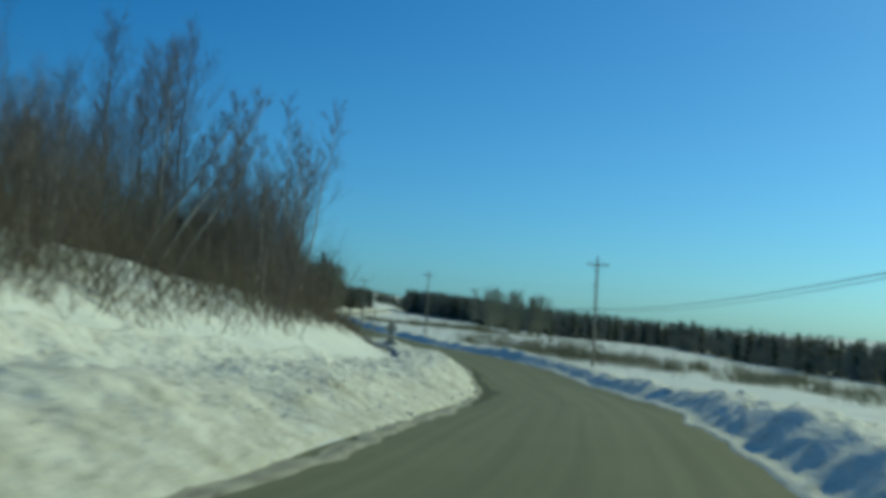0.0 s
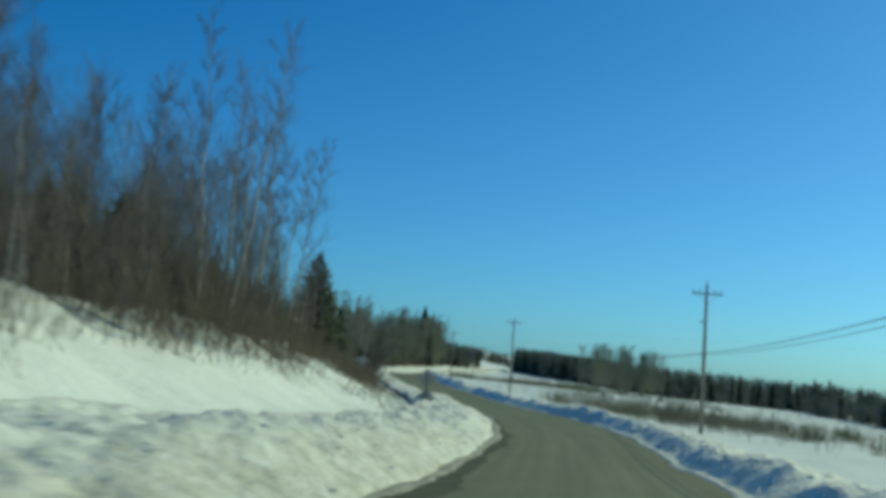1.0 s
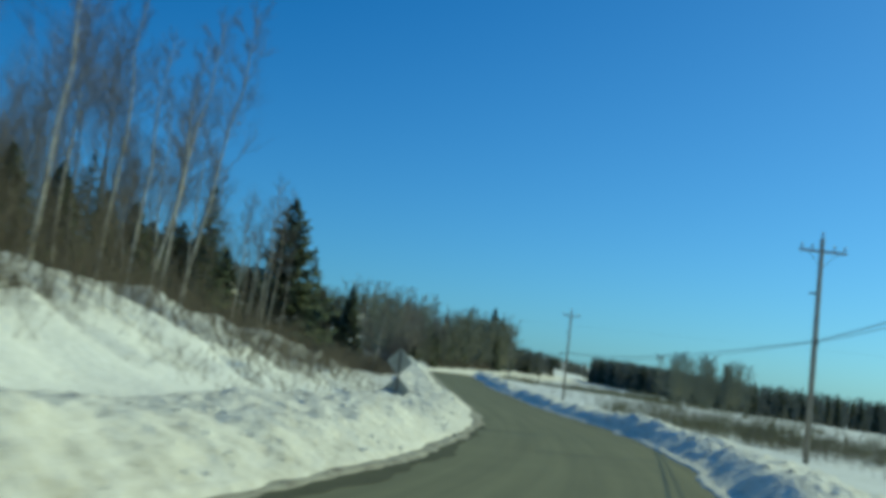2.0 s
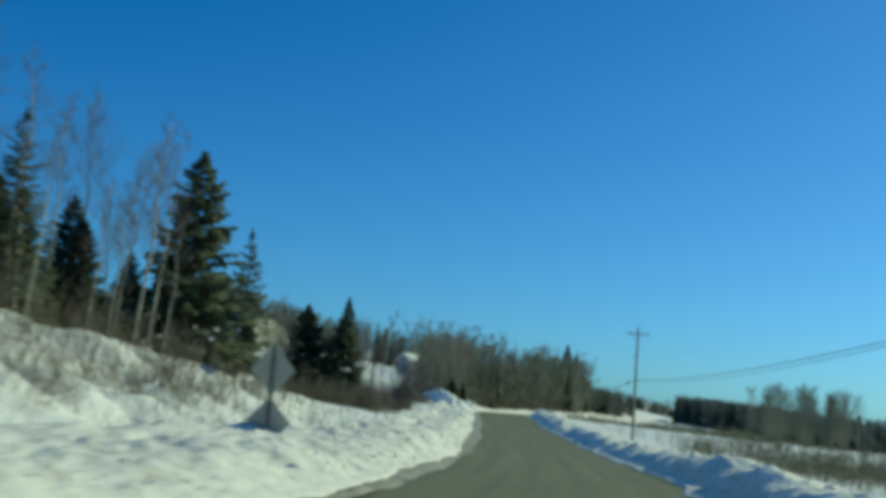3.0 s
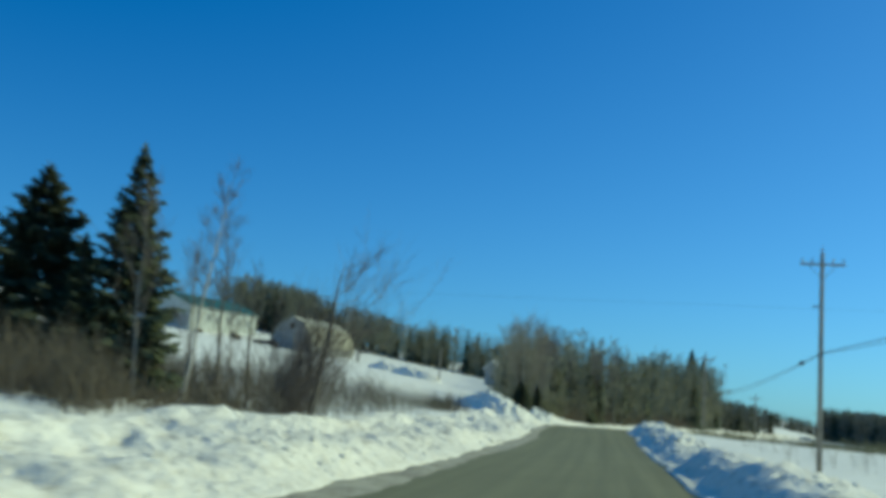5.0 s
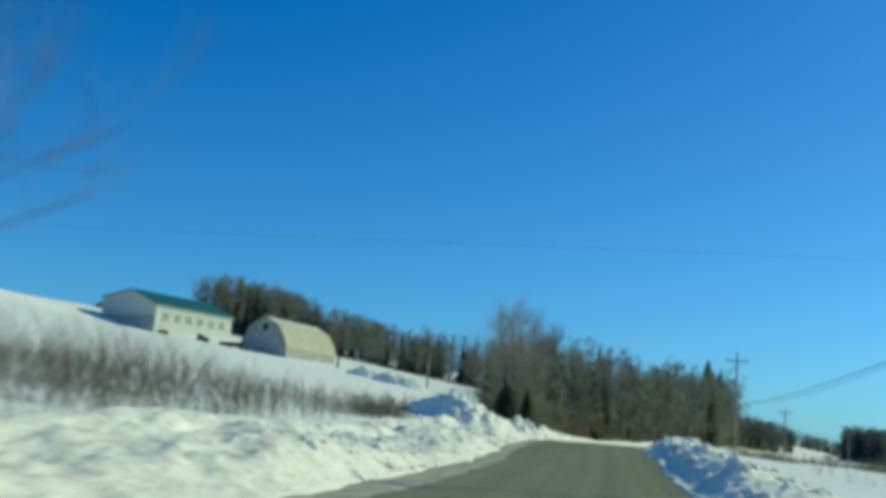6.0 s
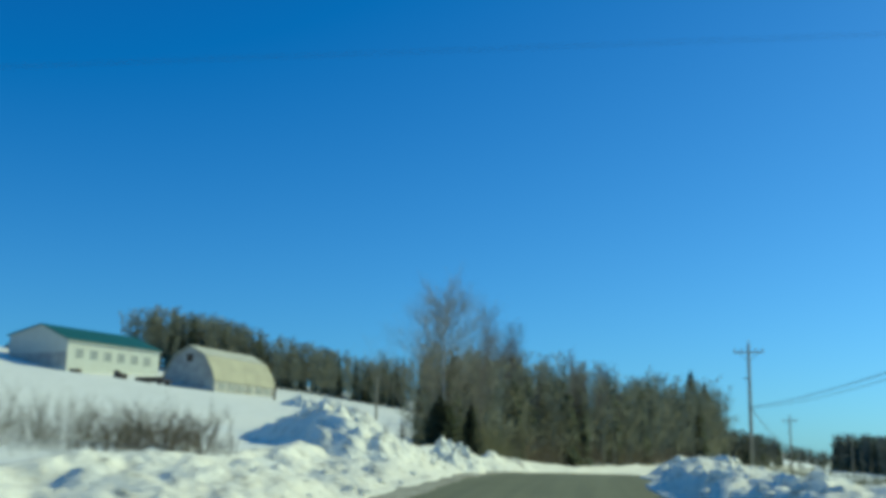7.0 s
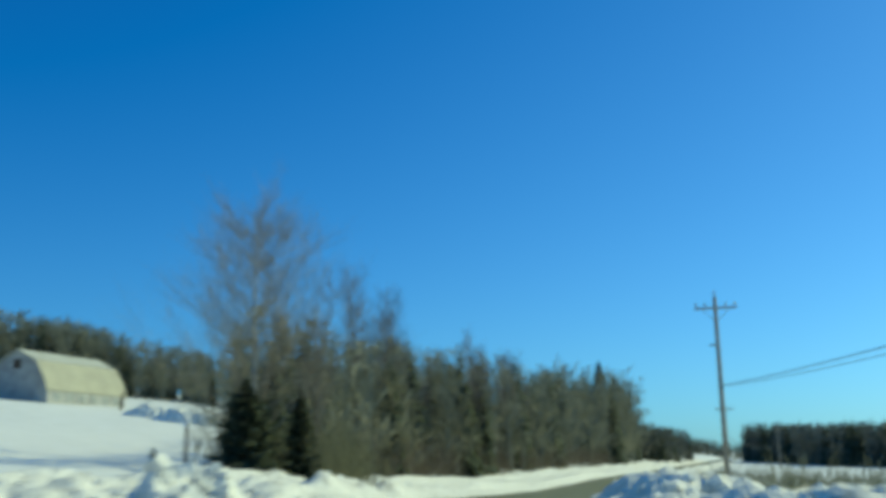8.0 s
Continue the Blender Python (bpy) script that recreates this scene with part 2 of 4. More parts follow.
def road_strip(name, side, inner, outer, mat, label, lift, seed):
    ys = spaced((-160, -70, 3), (-70, 175, 0.35), (175, 400, 6))
    v = np.linspace(0, 1, 6)
    V, YY = np.meshgrid(v, ys)
    a = inner + (0.65 * (1 - step(-5, 35, YY)) - 0.3 * step(48, 70, YY) if side < 0 else -0.3 * (1 - step(-5, 35, YY))) + 0.18 * rough(YY * 0 + 9, YY, 5.0, 3, seed) + 0.10 * rough(YY * 0 + 2, YY, 0.8, 2, seed + 5)
    D = a + ((outer - a) if side > 0 else (0.42 + (outer - a - 0.42) * step(25, 45, YY))) * V
    Z = mid_z(YY) - 0.0025 * D**2 + 0.012 + lift * step(0, 0.4, V) * (1 + 0.7 * rough(D * 3, YY, 1.0, 2, seed)) - 0.01 * (V < 0.01)
    return sheet(name, mid_x(YY) + side * D, YY, Z, mat, label, category="slush")


road_strip("road_slush_west", -1, 2.75, 4.1, SLUSH, "brown sanded slush along the road edge", 0.045, 31)

# a darker strip of asphalt along the foot of the west bank
DARKASPHALT = material("dark_asphalt", (0.10, 0.10, 0.065), 0.85, dark=(0.075, 0.075, 0.05), scale=0.8, fine=(0.14, 0.14, 0.09), fine_scale=30, bump=0.2, bump_scale=60, spec=0.1)
YY, VV = np.meshgrid(spaced((-30, 40, 0.35)), np.linspace(0, 1, 4), indexing="ij")
reach = (0.75 + 0.3 * rough(YY * 0 + 4, YY, 6.0, 3, 43) + 0.12 * rough(YY * 0 + 1, YY, 0.9, 2, 47)) * step(-30, -18, YY) * (1 - step(22, 40, YY)) + 0.02
DD = -(3.75 - 0.5 * step(-5, 35, YY)) + reach * VV
sheet("road_meltwater", mid_x(YY) + DD, YY, mid_z(YY) - 0.0025 * DD**2 + 0.017, DARKASPHALT, "darker strip of asphalt with a ragged inner edge", category="wet road")


def snow_bank(name, side, label):
    """The ridge that the plough left beside the road: lumpy, with a ragged inner edge."""
    ys = spaced((-160, -70, 3), (-70, 140, 0.22), (140, 170, 0.6), (170, 500, 6))
    v = np.concatenate([np.linspace(0, 0.35, 12), np.linspace(0.38, 1, 26)])
    V, YY = np.meshgrid(v, ys)
    seed = 11 if side < 0 else 23
    if side < 0:
        top, wide = 0.55 + 0.25 * (1 - step(-20, 40, YY)), 4.2 + 2.5 * (1 - step(-45, 10, YY))
    else:
        top, wide = 0.50 - 0.07 * step(80, 110, YY), 3.4 + 0 * YY
    if side < 0:
        top = top - 0.36 * np.exp(-((YY - 128) / 5.5) ** 2) + 0.28 * np.exp(-((YY - 158) / 10) ** 2)
    top = top * (1 + 0.3 * rough(YY * 0 + 3, YY, 7.0, 2, seed) + (0.1 if side < 0 else 0.3) * rough(YY * 0 + 6, YY, 2.2, 2, seed + 9))
    edge = (3.75 - 0.65 * step(-5, 35, YY) if side < 0 else 2.6 + 0.3 * step(-5, 35, YY) + 0.28 * np.exp(-((YY + 20) / 5) ** 2) - 0.22 * np.exp(-((YY + 38) / 9) ** 2)) + 0.22 * rough(YY * 0, YY, 4.0, 3, seed + 1)
    D = edge + V * wide
    X = mid_x(YY) + side * D
    lip = 0.0 if side < 0 else 0.11
    shape = np.sin(np.clip((V - lip) / (0.42 - lip), 0, 1) * math.pi / 2) ** 1.3 * (1 - 0.55 * step(0.45, 1.0, V))
    lump = (0.105 + 0.08 * step(98, 118, YY) if side < 0 else 0.10 + 0.15 * step(105, 120, YY)) * rough(X, YY, 0.9, 3, seed + 2) - 0.16 * np.maximum(rough(X, YY, 0.42, 2, seed + 4) - 0.35, 0) * (side < 0) + 0.10 * np.abs(rough(X, YY, 0.35, 2, seed + 4))
    road_z = mid_z(YY) - 0.02
    base = road_z + (land(X, YY) - road_z) * step(0.35, 1.0, V)
    Z = base + shape * top + lump * step(0.03, 0.25, V) * (1 - step(0.85, 1.0, V)) - 0.12 * (V > 0.985) - 0.06 * (V < 0.005) + 0.05 * step(0.0, 0.03, V)
    bank = sheet(name, X, YY, Z, BANK, label, category="snow bank")
    sand = bank.data.attributes.new("sand", "FLOAT", "POINT")
    sand.data.foreach_set("value", ((1 - step(0.05, 0.62, V)) * (1 - 0.75 * step(-12, 18, YY)) if side < 0 else 0.35 * (1 - step(0.05, 0.3, V))).astype(np.float32).ravel())
    return bank


sand_at = BANK.node_tree.nodes.new("ShaderNodeAttribute")
sand_at.attribute_name = "sand"
speck = BANK.node_tree.nodes.new("ShaderNodeTexNoise")
speck.inputs["Scale"].default_value, speck.inputs["Detail"].default_value, speck.inputs["Roughness"].default_value = 1.7, 8, 0.75
BANK.node_tree.links.new(BANK.node_tree.nodes["Geometry"].outputs["Position"], speck.inputs["Vector"])
speck_amount = BANK.node_tree.nodes.new("ShaderNodeMapRange")
speck_amount.inputs["From Min"].default_value, speck_amount.inputs["From Max"].default_value = 0.36, 0.66
BANK.node_tree.links.new(speck.outputs["Fac"], speck_amount.inputs["Value"])
sanded = BANK.node_tree.nodes.new("ShaderNodeMath")
sanded.operation = "MULTIPLY"
BANK.node_tree.links.new(sand_at.outputs["Fac"], sanded.inputs[0])
BANK.node_tree.links.new(speck_amount.outputs["Result"], sanded.inputs[1])
sand_mix = BANK.node_tree.nodes.new("ShaderNodeMix")
sand_mix.data_type = "RGBA"
sand_mix.inputs["B"].default_value = (0.44, 0.41, 0.32, 1)
bank_base = BANK.node_tree.nodes["Principled BSDF"].inputs["Base Color"]
BANK.node_tree.links.new(bank_base.links[0].from_socket, sand_mix.inputs["A"])
BANK.node_tree.links.new(sanded.outputs["Value"], sand_mix.inputs["Factor"])
BANK.node_tree.links.new(sand_mix.outputs["Result"], bank_base)


snow_bank("snow_bank_west", -1, "ploughed snow bank with a lumpy dirty-white face")
snow_bank("snow_bank_east", 1, "ploughed snow bank with its road side in blue shade")

ground_tree = bpy.context.evaluated_depsgraph_get()


def top_at(x, y):
    """Height of the snow surface, banks included."""
    z = 60
    for tries in range(40):
        hit, at, _, _, ob, _ = scene.ray_cast(ground_tree, (x, y, z), (0, 0, -1))
        if not hit:
            break
        if ob.name.startswith(("ground", "snow_bank", "road")):
            return at.z
        z = at.z - 0.01
    return land_at(x, y)



# ---- building blocks ----
def mesh_of(name, verts, faces, mat, smooth=True):
    me = bpy.data.meshes.new(name)
    me.from_pydata(verts, [], faces)
    me.materials.append(mat)
    if smooth:
        me.polygons.foreach_set("use_smooth", [True] * len(me.polygons))
    return me


def part(name, geo, mat, parent, label="", smooth=True):
    """Links geometry, (verts, faces) or a bmesh, as one mesh under a thing or part."""
    if isinstance(geo, bmesh.types.BMesh):
        me = bpy.data.meshes.new(name)
        geo.to_mesh(me)
        geo.free()
        me.materials.append(mat)
    else:
        me = mesh_of(name, geo[0], geo[1], mat, smooth)
    ob = new(name, me)
    ob.parent = parent
    return tagged(ob, label)


def thing(name, m, label, category, group="", kind=""):
    ob = new(name)
    ob.matrix_basis = m
    return tagged(ob, label, category, group, kind)


def tube(geo, pts, radii, sides=5, cap=True):
    """A tapered tube along pts."""
    V, F = geo
    start = len(V)
    n = len(pts)
    for i, p in enumerate(pts):
        a, b = pts[max(i - 1, 0)], pts[min(i + 1, n - 1)]
        t = (b - a)
        if t.length < 1e-9:
            t = Vector((0, 0, 1))
        t.normalize()
        u = t.cross(Vector((1, 0.13, 0.07)) if abs(t.x) < 0.9 else Vector((0.1, 1, 0)))
        u.normalize()
        w = t.cross(u)
        for k in range(sides):
            an = 2 * math.pi * k / sides
            V.append(tuple(p + (u * math.cos(an) + w * math.sin(an)) * radii[i]))
    for i in range(n - 1):
        for k in range(sides):
            F.append((start + i * sides + k, start + i * sides + (k + 1) % sides, start + (i + 1) * sides + (k + 1) % sides, start + (i + 1) * sides + k))
    if cap and sides > 2:
        F.append(tuple(start + (n - 1) * sides + k for k in range(sides)))
        F.append(tuple(start + k for k in reversed(range(sides))))


def blade(geo, a, b, w, rng):
    """The finest twigs: a sliver that tapers to a point."""
    V, F = geo
    k = len(V)
    side = (b - a).cross(Vector((rng.uniform(-1, 1), rng.uniform(-1, 1), rng.uniform(-1, 1))))
    side = side.normalized() * w if side.length > 1e-6 else Vector((w, 0, 0))
    V.extend((tuple(a - side), tuple(a + side), tuple(b)))
    F.append((k, k + 1, k + 2))


def box(bm, size, at=(0, 0, 0), bevel=0.0, turn=0.0):
    made = bmesh.ops.create_cube(bm, size=1.0, matrix=Matrix.Translation(at) @ Matrix.Rotation(turn, 4, "Z") @ Matrix.Diagonal((*size, 1)))
    if bevel:
        edges = list({e for v in made["verts"] for e in v.link_edges})
        bmesh.ops.bevel(bm, geom=edges, offset=bevel, segments=2, affect="EDGES", profile=0.6)
    return bm


def block(size, at=(0, 0, 0), bevel=0.0, turn=0.0):
    return box(bmesh.new(), size, at, bevel, turn)


# ---- trees ----
def way_of(up, out, az):
    return Vector((math.cos(az) * out, math.sin(az) * out, up)).normalized()


def bare_tree(name, rng, height, trunk_r, mat, label, category, spread=0.25, first=0.3, limbs=20, twigs=5, lean=(0, 0), stems=1, fine=4, rise=(0.7, 1.5), way=None, twig=None):
    """A leafless broadleaf tree: trunk and a crown of limbs, branches and twigs."""
    root = thing(name, Matrix(), label, category)
    trunk, crown = ([], []), ([], [])
    for s in range(stems):
        az0 = rng.uniform(0, 6.28)
        lx, ly = lean[0] + (rng.uniform(-0.13, 0.13) if stems > 1 else rng.uniform(-0.03, 0.03)), lean[1] + (rng.uniform(-0.13, 0.13) if stems > 1 else rng.uniform(-0.03, 0.03))
        h = height * (1 if s == 0 else rng.uniform(0.75, 0.97))
        off = Vector((math.cos(az0), math.sin(az0), 0)) * (0.0 if stems == 1 else rng.uniform(0.15, 0.5))
        n = 9
        path, rad = [], []
        wob = Vector((0, 0, 0))
        for i in range(n):
            f = i / (n - 1)
            wob = wob + Vector((rng.uniform(-1, 1), rng.uniform(-1, 1), 0)) * 0.012 * h * (0.4 + f)
            path.append(off + Vector((lx * h * f, ly * h * f, h * f - 0.35 * (i == 0))) + wob)
            rad.append(trunk_r * (1 - 0.9 * f) * (1.25 if i == 0 else 1) * (1 if s == 0 else 0.8))
        tube(trunk, path, rad, 7)

        def along(f):
            k = min(int(f * (n - 1)), n - 2)
            u = f * (n - 1) - k
            return path[k].lerp(path[k + 1], u), rad[k] * (1 - u) + rad[k + 1] * u

        for b in range(limbs):
            f = first + (1 - first) * ((b + rng.random()) / limbs) ** 0.85 * 0.98
            p, r = along(f)
            az = b * 2.4 + rng.uniform(-0.5, 0.5) if way is None else way + rng.gauss(0, 0.7)
            length = h * spread * (1.15 - 0.75 * (f - first) / (1 - first)) * rng.uniform(0.6, 1.15)
            steep = rng.uniform(*rise)
            d = way_of(steep, 1.0, az)
            q = p + d * length * 0.5 + Vector((0, 0, 0.02 * length))
            e = q + (d + Vector((rng.uniform(-0.25, 0.25), rng.uniform(-0.25, 0.25), 0.45))).normalized() * length * 0.5
            r1 = max(r * 0.3, 0.01)
            tube(crown, [p, q, e], [r1, r1 * 0.7, 0.008], 4, False)
            for t in range(twigs):
                g = rng.uniform(0.08, 1.0)
                a = p.lerp(q, g * 2) if g < 0.5 else q.lerp(e, g * 2 - 1)
                d2 = (d * 0.8 + Vector((rng.uniform(-1, 1), rng.uniform(-1, 1), rng.uniform(-0.1, 1.0)))).normalized()
                l2 = length * rng.uniform(0.25, 0.5)
                m2 = a + d2 * l2
                tube(crown, [a, m2], [0.0055, 0.0025], 3, False)
                for k in range(fine * 3):
                    a3 = a.lerp(m2, rng.uniform(0.15, 1.0))
                    d3 = (d2 * 0.9 + Vector((rng.uniform(-0.8, 0.8), rng.uniform(-0.8, 0.8), rng.uniform(0.0, 0.9)))).normalized()
                    e3 = a3 + d3 * l2 * rng.uniform(0.6, 1.7)
                    blade(crown, a3, e3, 0.0042, rng)
                    blade(crown, a3.lerp(e3, 0.5), e3 + Vector((rng.uniform(-1, 1), rng.uniform(-1, 1), rng.uniform(-0.3, 0.8))) * l2 * 0.3, 0.0034, rng)
    part("trunk", trunk, mat, root)
    part("crown", crown, twig or TWIG, root)
    return root


def spray(V, F, p, d, length, width, rng):
    """One flat drooping twig of needles."""
    side = d.cross(Vector((0, 0, 1)))
    if side.length < 1e-4:
        side = Vector((1, 0, 0))
    side.normalize()
    side = (side + Vector((0, 0, rng.uniform(-0.5, 0.5)))).normalized()
    k = len(V)
    tip = p + d * length + Vector((0, 0, -0.12 * length))
    mid = p.lerp(tip, 0.55)
    V.extend([tuple(p), tuple(mid + side * width), tuple(tip), tuple(mid - side * width)])
    F.append((k, k + 1, k + 2, k + 3))


def spruce(name, rng, height, radius, label, gap=0.3, bare=0.06, ragged=0.25, sprays=11, lush=1.0):
    """A spruce: stem and whorls of drooping boughs clad in small sprays of needles."""
    root = thing(name, Matrix(), label, "spruce tree")
    trunk, V, F = ([], []), [], []
    tube(trunk, [Vector((0, 0, -0.3)), Vector((0.02, 0, height * 0.5)), Vector((0, 0.01, height * 0.985))], [height * 0.016, height * 0.009, 0.012], 7)
    z, ring = height * bare, 0
    while z < height * 0.985:
        f = z / height
        reach = radius * (1 - f) ** 0.92 * (0.75 + 0.25 * min(1, f / 0.15)) + 0.03
        count = 8 if f < 0.75 else 6
        for b in range(count):
            az = ring * 0.9 + b * 6.283 / count + rng.uniform(-0.35, 0.35)
            l = reach * rng.uniform(1 - ragged, 1 + ragged * 0.6)
            droop = -0.28 + 0.75 * f + rng.uniform(-0.12, 0.12)
            d = Vector((math.cos(az), math.sin(az), droop)).normalized()
            p = Vector((0, 0, z + rng.uniform(-0.1, 0.1)))
            tube(trunk, [p, p + d * l * 0.9], [0.02, 0.006], 3, False)
            for s in range(sprays):
                g = 0.2 + 0.8 * (s + rng.random()) / sprays
                a = p + d * l * g + Vector((0, 0, 0.12 * l * g * g))
                turn = rng.choice((-1, 1)) * rng.uniform(0.3, 1.1)
                d2 = Vector((math.cos(az + turn), math.sin(az + turn), droop * 0.6 - rng.uniform(0.05, 0.45))).normalized()
                spray(V, F, a, d2, (0.22 * min(1, l + 0.25) + 0.32 * l * (1.1 - g)) * rng.uniform(0.7, 1.25), (0.05 + 0.04 * l) * lush, rng)
        z += gap * (1 - 0.45 * f) * rng.uniform(0.8, 1.2)
        ring += 1
    for s in range(10):
        spray(V, F, Vector((0, 0, height * (0.93 + 0.006 * s))), Vector((rng.uniform(-0.4, 0.4), rng.uniform(-0.4, 0.4), 1)).normalized(), 0.3, 0.05, rng)
    part("trunk", trunk, BARK, root)
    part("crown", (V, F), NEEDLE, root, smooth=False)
    return root


def stand(x, y, turn=0.0, sink=0.0):
    return Matrix.Translation((x, y, land_at(x, y) - sink)) @ Matrix.Rotation(turn, 4, "Z")


def set_tree(ob, x, y, size=1.0, turn=0.0, sink=0.05):
    ob.matrix_basis = stand(x, y, turn, sink)
    ob.scale = (size, size, size)
    return ob


def copy_tree(ob, x, y, size=1.0, turn=0.0, sink=0.05, group="", label=""):
    new_one = copy_thing(ob, stand(x, y, turn, sink))
    new_one.scale = (size, size, size)
    return tagged(new_one, label, group=group)


rng = random.Random(4)
WOOD = "leafless trees on the wooded bank"
kinds = []
for i in range(8):
    pale = i % 3 == 0
    kinds.append(bare_tree("birch_tree" if pale else "alder_tree", rng, (9.5, 8.0, 10.5, 7.2, 11.5, 8.8, 6.5, 10)[i], (0.08, 0.055, 0.085, 0.055, 0.085, 0.06, 0.05, 0.075)[i], BIRCH if pale else BARK,
                           "tall leafless birch with pale grey bark on the snowy bank" if pale else "slender leafless grey-barked tree rising from the snowy bank", "tree",
                           rise=(1.0, 2.3), spread=(0.25, 0.32, 0.24, 0.32, 0.23, 0.29, 0.36, 0.26)[i], first=(0.4, 0.22, 0.35, 0.2, 0.42, 0.3, 0.15, 0.35)[i], limbs=(26, 20, 26, 15, 26, 20, 18, 24)[i], twigs=7, stems=(1, 2, 1, 3, 1, 2, 2, 1)[i], fine=(2, 1, 2, 1, 2, 1, 1, 2)[i]))
places = []
for y in np.arange(-46, 58, 1.0):
    for k in range(2 if rng.random() < (0.35 if y < 20 else 0.1) else 1):
        d = -12.5 - 17 * rng.random() ** 1.3 - 3.2 * step(-12, 8, y) - 2.0 * step(22, 30, y)
        places.append((float(mid_x(y)) + float(d), float(y) + rng.uniform(-0.8, 0.8)))


def open_slope(x, y):
    """The stretch of slope that lies open before the bowed birches."""
    return -27 < y < -9.8 and -21.0 < x < -16.4


places = [q for q in places if not open_slope(*q)]
used = set()
for j, (x, y) in enumerate(places):
    k = rng.randrange(8)
    turn, size = rng.uniform(0, 6.28), rng.uniform(0.75, 1.08) * (0.43 + 0.11 * float(step(-26, -10, y)) + 0.38 * float(step(-6, 14, y)))
    if k not in used:
        used.add(k)
        set_tree(kinds[k], x, y, size, turn)
        tagged(kinds[k], group=WOOD)
    else:
        copy_tree(kinds[k], x, y, size, turn, group=WOOD)

for x, y, k, size in ((-23.6, -36.0, 1, 0.5), (-23.9, -31.0, 5, 0.5), (-21.6, -29.0, 3, 0.55), (-21.9, -24.5, 6, 0.55), (-15.6, -7.5, 3, 0.7), (-15.9, -4.0, 5, 0.65), (-14.6, -1.5, 1, 0.7), (-14.3, 2.0, 6, 0.75), (-13.4, 5.0, 5, 0.75)):
    copy_tree(kinds[k], x, y, size, 2.3 * y, group=WOOD, label="short leafless tree rooted in the open snow slope")

# pale birches leaning out at the front of the wood
lean_birch = bare_tree("birch_tree", random.Random(31), 12.5, 0.085, BIRCH, "tall pale birch leaning out from the snowy bank", "tree", spread=0.14, first=0.45, limbs=22, twigs=5, lean=(0.17, 0.0), fine=3)
set_tree(lean_birch, -11.4, 32.7)
tagged(lean_birch, group=WOOD)
slim_birch = bare_tree("birch_tree", random.Random(32), 11.0, 0.075, BIRCH, "slim pale birch standing on the snowy bank", "tree", spread=0.14, first=0.4, limbs=20, twigs=5, lean=(0.07, 0.0), fine=3)
set_tree(slim_birch, -12.4, 33.4)
tagged(slim_birch, group=WOOD)
for x, y, size, turn in ((-13.3, 31.5, 0.95, 0.3), (-10.6, 41.0, 0.55, -0.1), (-11.3, 47.5, 0.5, 0.3), (-10.9, 48.6, 0.52, -0.3), (-12.7, 25.5, 1.0, -0.4), (-12.2, 17.5, 0.98, 0.6), (-12.9, 11.0, 0.95, 1.6), (-12.2, 13.0, 0.9, 2.6), (-13.4, 8.0, 1.0, 3.6), (-13.6, 38.5, 0.9, 0.4), (-12.9, 40.5, 0.85, 1.4), (-14.4, 41.0, 0.95, 2.4), (-12.6, 45.0, 0.8, 3.4), (-13.2, 48.5, 0.75, 5.0), (-11.3, 50.2, 0.62, 0.0), (-10.45, 50.0, 0.7, 0.2), (-10.1, 50.6, 0.74, -0.2), (-9.4, 50.1, 0.52, 0.1), (-10.8, 51.0, 0.8, 0.4)):
    copy_tree(slim_birch, x, y, size, turn, group=WOOD)
for x, y, size, turn in ((-12.1, 30.4, 0.9, 0.1), (-12.6, 9.5, 0.92, -0.2), (-17.5, 14.0, 0.8, 0.3)):
    copy_tree(lean_birch, x, y, size, turn, group=WOOD)

bowed = bare_tree("birch_tree", random.Random(33), 7.0, 0.09, BIRCH, "pale birch bowed far over out of the brush", "tree", spread=0.2, first=0.4, limbs=16, twigs=5, lean=(0.55, 0.0), fine=4)
set_tree(bowed, -19.9, -9.6)
tagged(bowed, group=WOOD)
copy_tree(bowed, -19.3, -9.0, 0.85, 0.12, group=WOOD)
copy_tree(bowed, -20.6, -9.2, 0.95, -0.15, group=WOOD)
for x, y, k, size in ((-19.5, 1.0, 4, 1.0), (-20.6, 3.0, 2, 1.05), (-20.2, -1.2, 0, 1.05), (-21.5, 1.5, 7, 1.0), (-22.5, -3.0, 4, 0.9)):
    copy_tree(kinds[k], x, y, size, x + y, group=WOOD)

# the spruces beside the road
big_spruce = set_tree(spruce("spruce_tree", random.Random(8), 8.6, 3.3, "dark green spruce standing among bare trees on the bank", sprays=16, gap=0.3, lush=1.65, ragged=0.42), -9.7, 53.9)
mid_spruce = set_tree(spruce("spruce_tree", random.Random(9), 6.6, 1.6, "thin ragged spruce with sparse boughs beside the bank", ragged=0.55, sprays=9, lush=1.0, gap=0.36), -8.7, 59.5)
copy_tree(mid_spruce, -12.6, 43.8, 1.05, 2.0, label="thin ragged spruce among birch trunks on the bank")
fir = set_tree(spruce("spruce_tree", random.Random(10), 7.1, 1.75, "dark bushy spruce rising out of a brown thicket", sprays=14, gap=0.22, lush=1.9, bare=0.02, ragged=0.4), -7.3, 84.3)
broad = set_tree(spruce("spruce_tree", random.Random(14), 6.3, 2.9, "broad dark bushy spruce clad to the ground beside a thicket", sprays=15, gap=0.21, lush=1.9, bare=0.01, ragged=0.4), -9.95, 84.0, 0.97)
copy_tree(fir, -8.2, 83.2, 0.6, 2.0, label="low bushy young spruce between two taller spruces")
copy_tree(big_spruce, -14.5, 46.5, 0.6, 3.0)
copy_tree(mid_spruce, -15.5, 33.0, 0.9, 4.0)
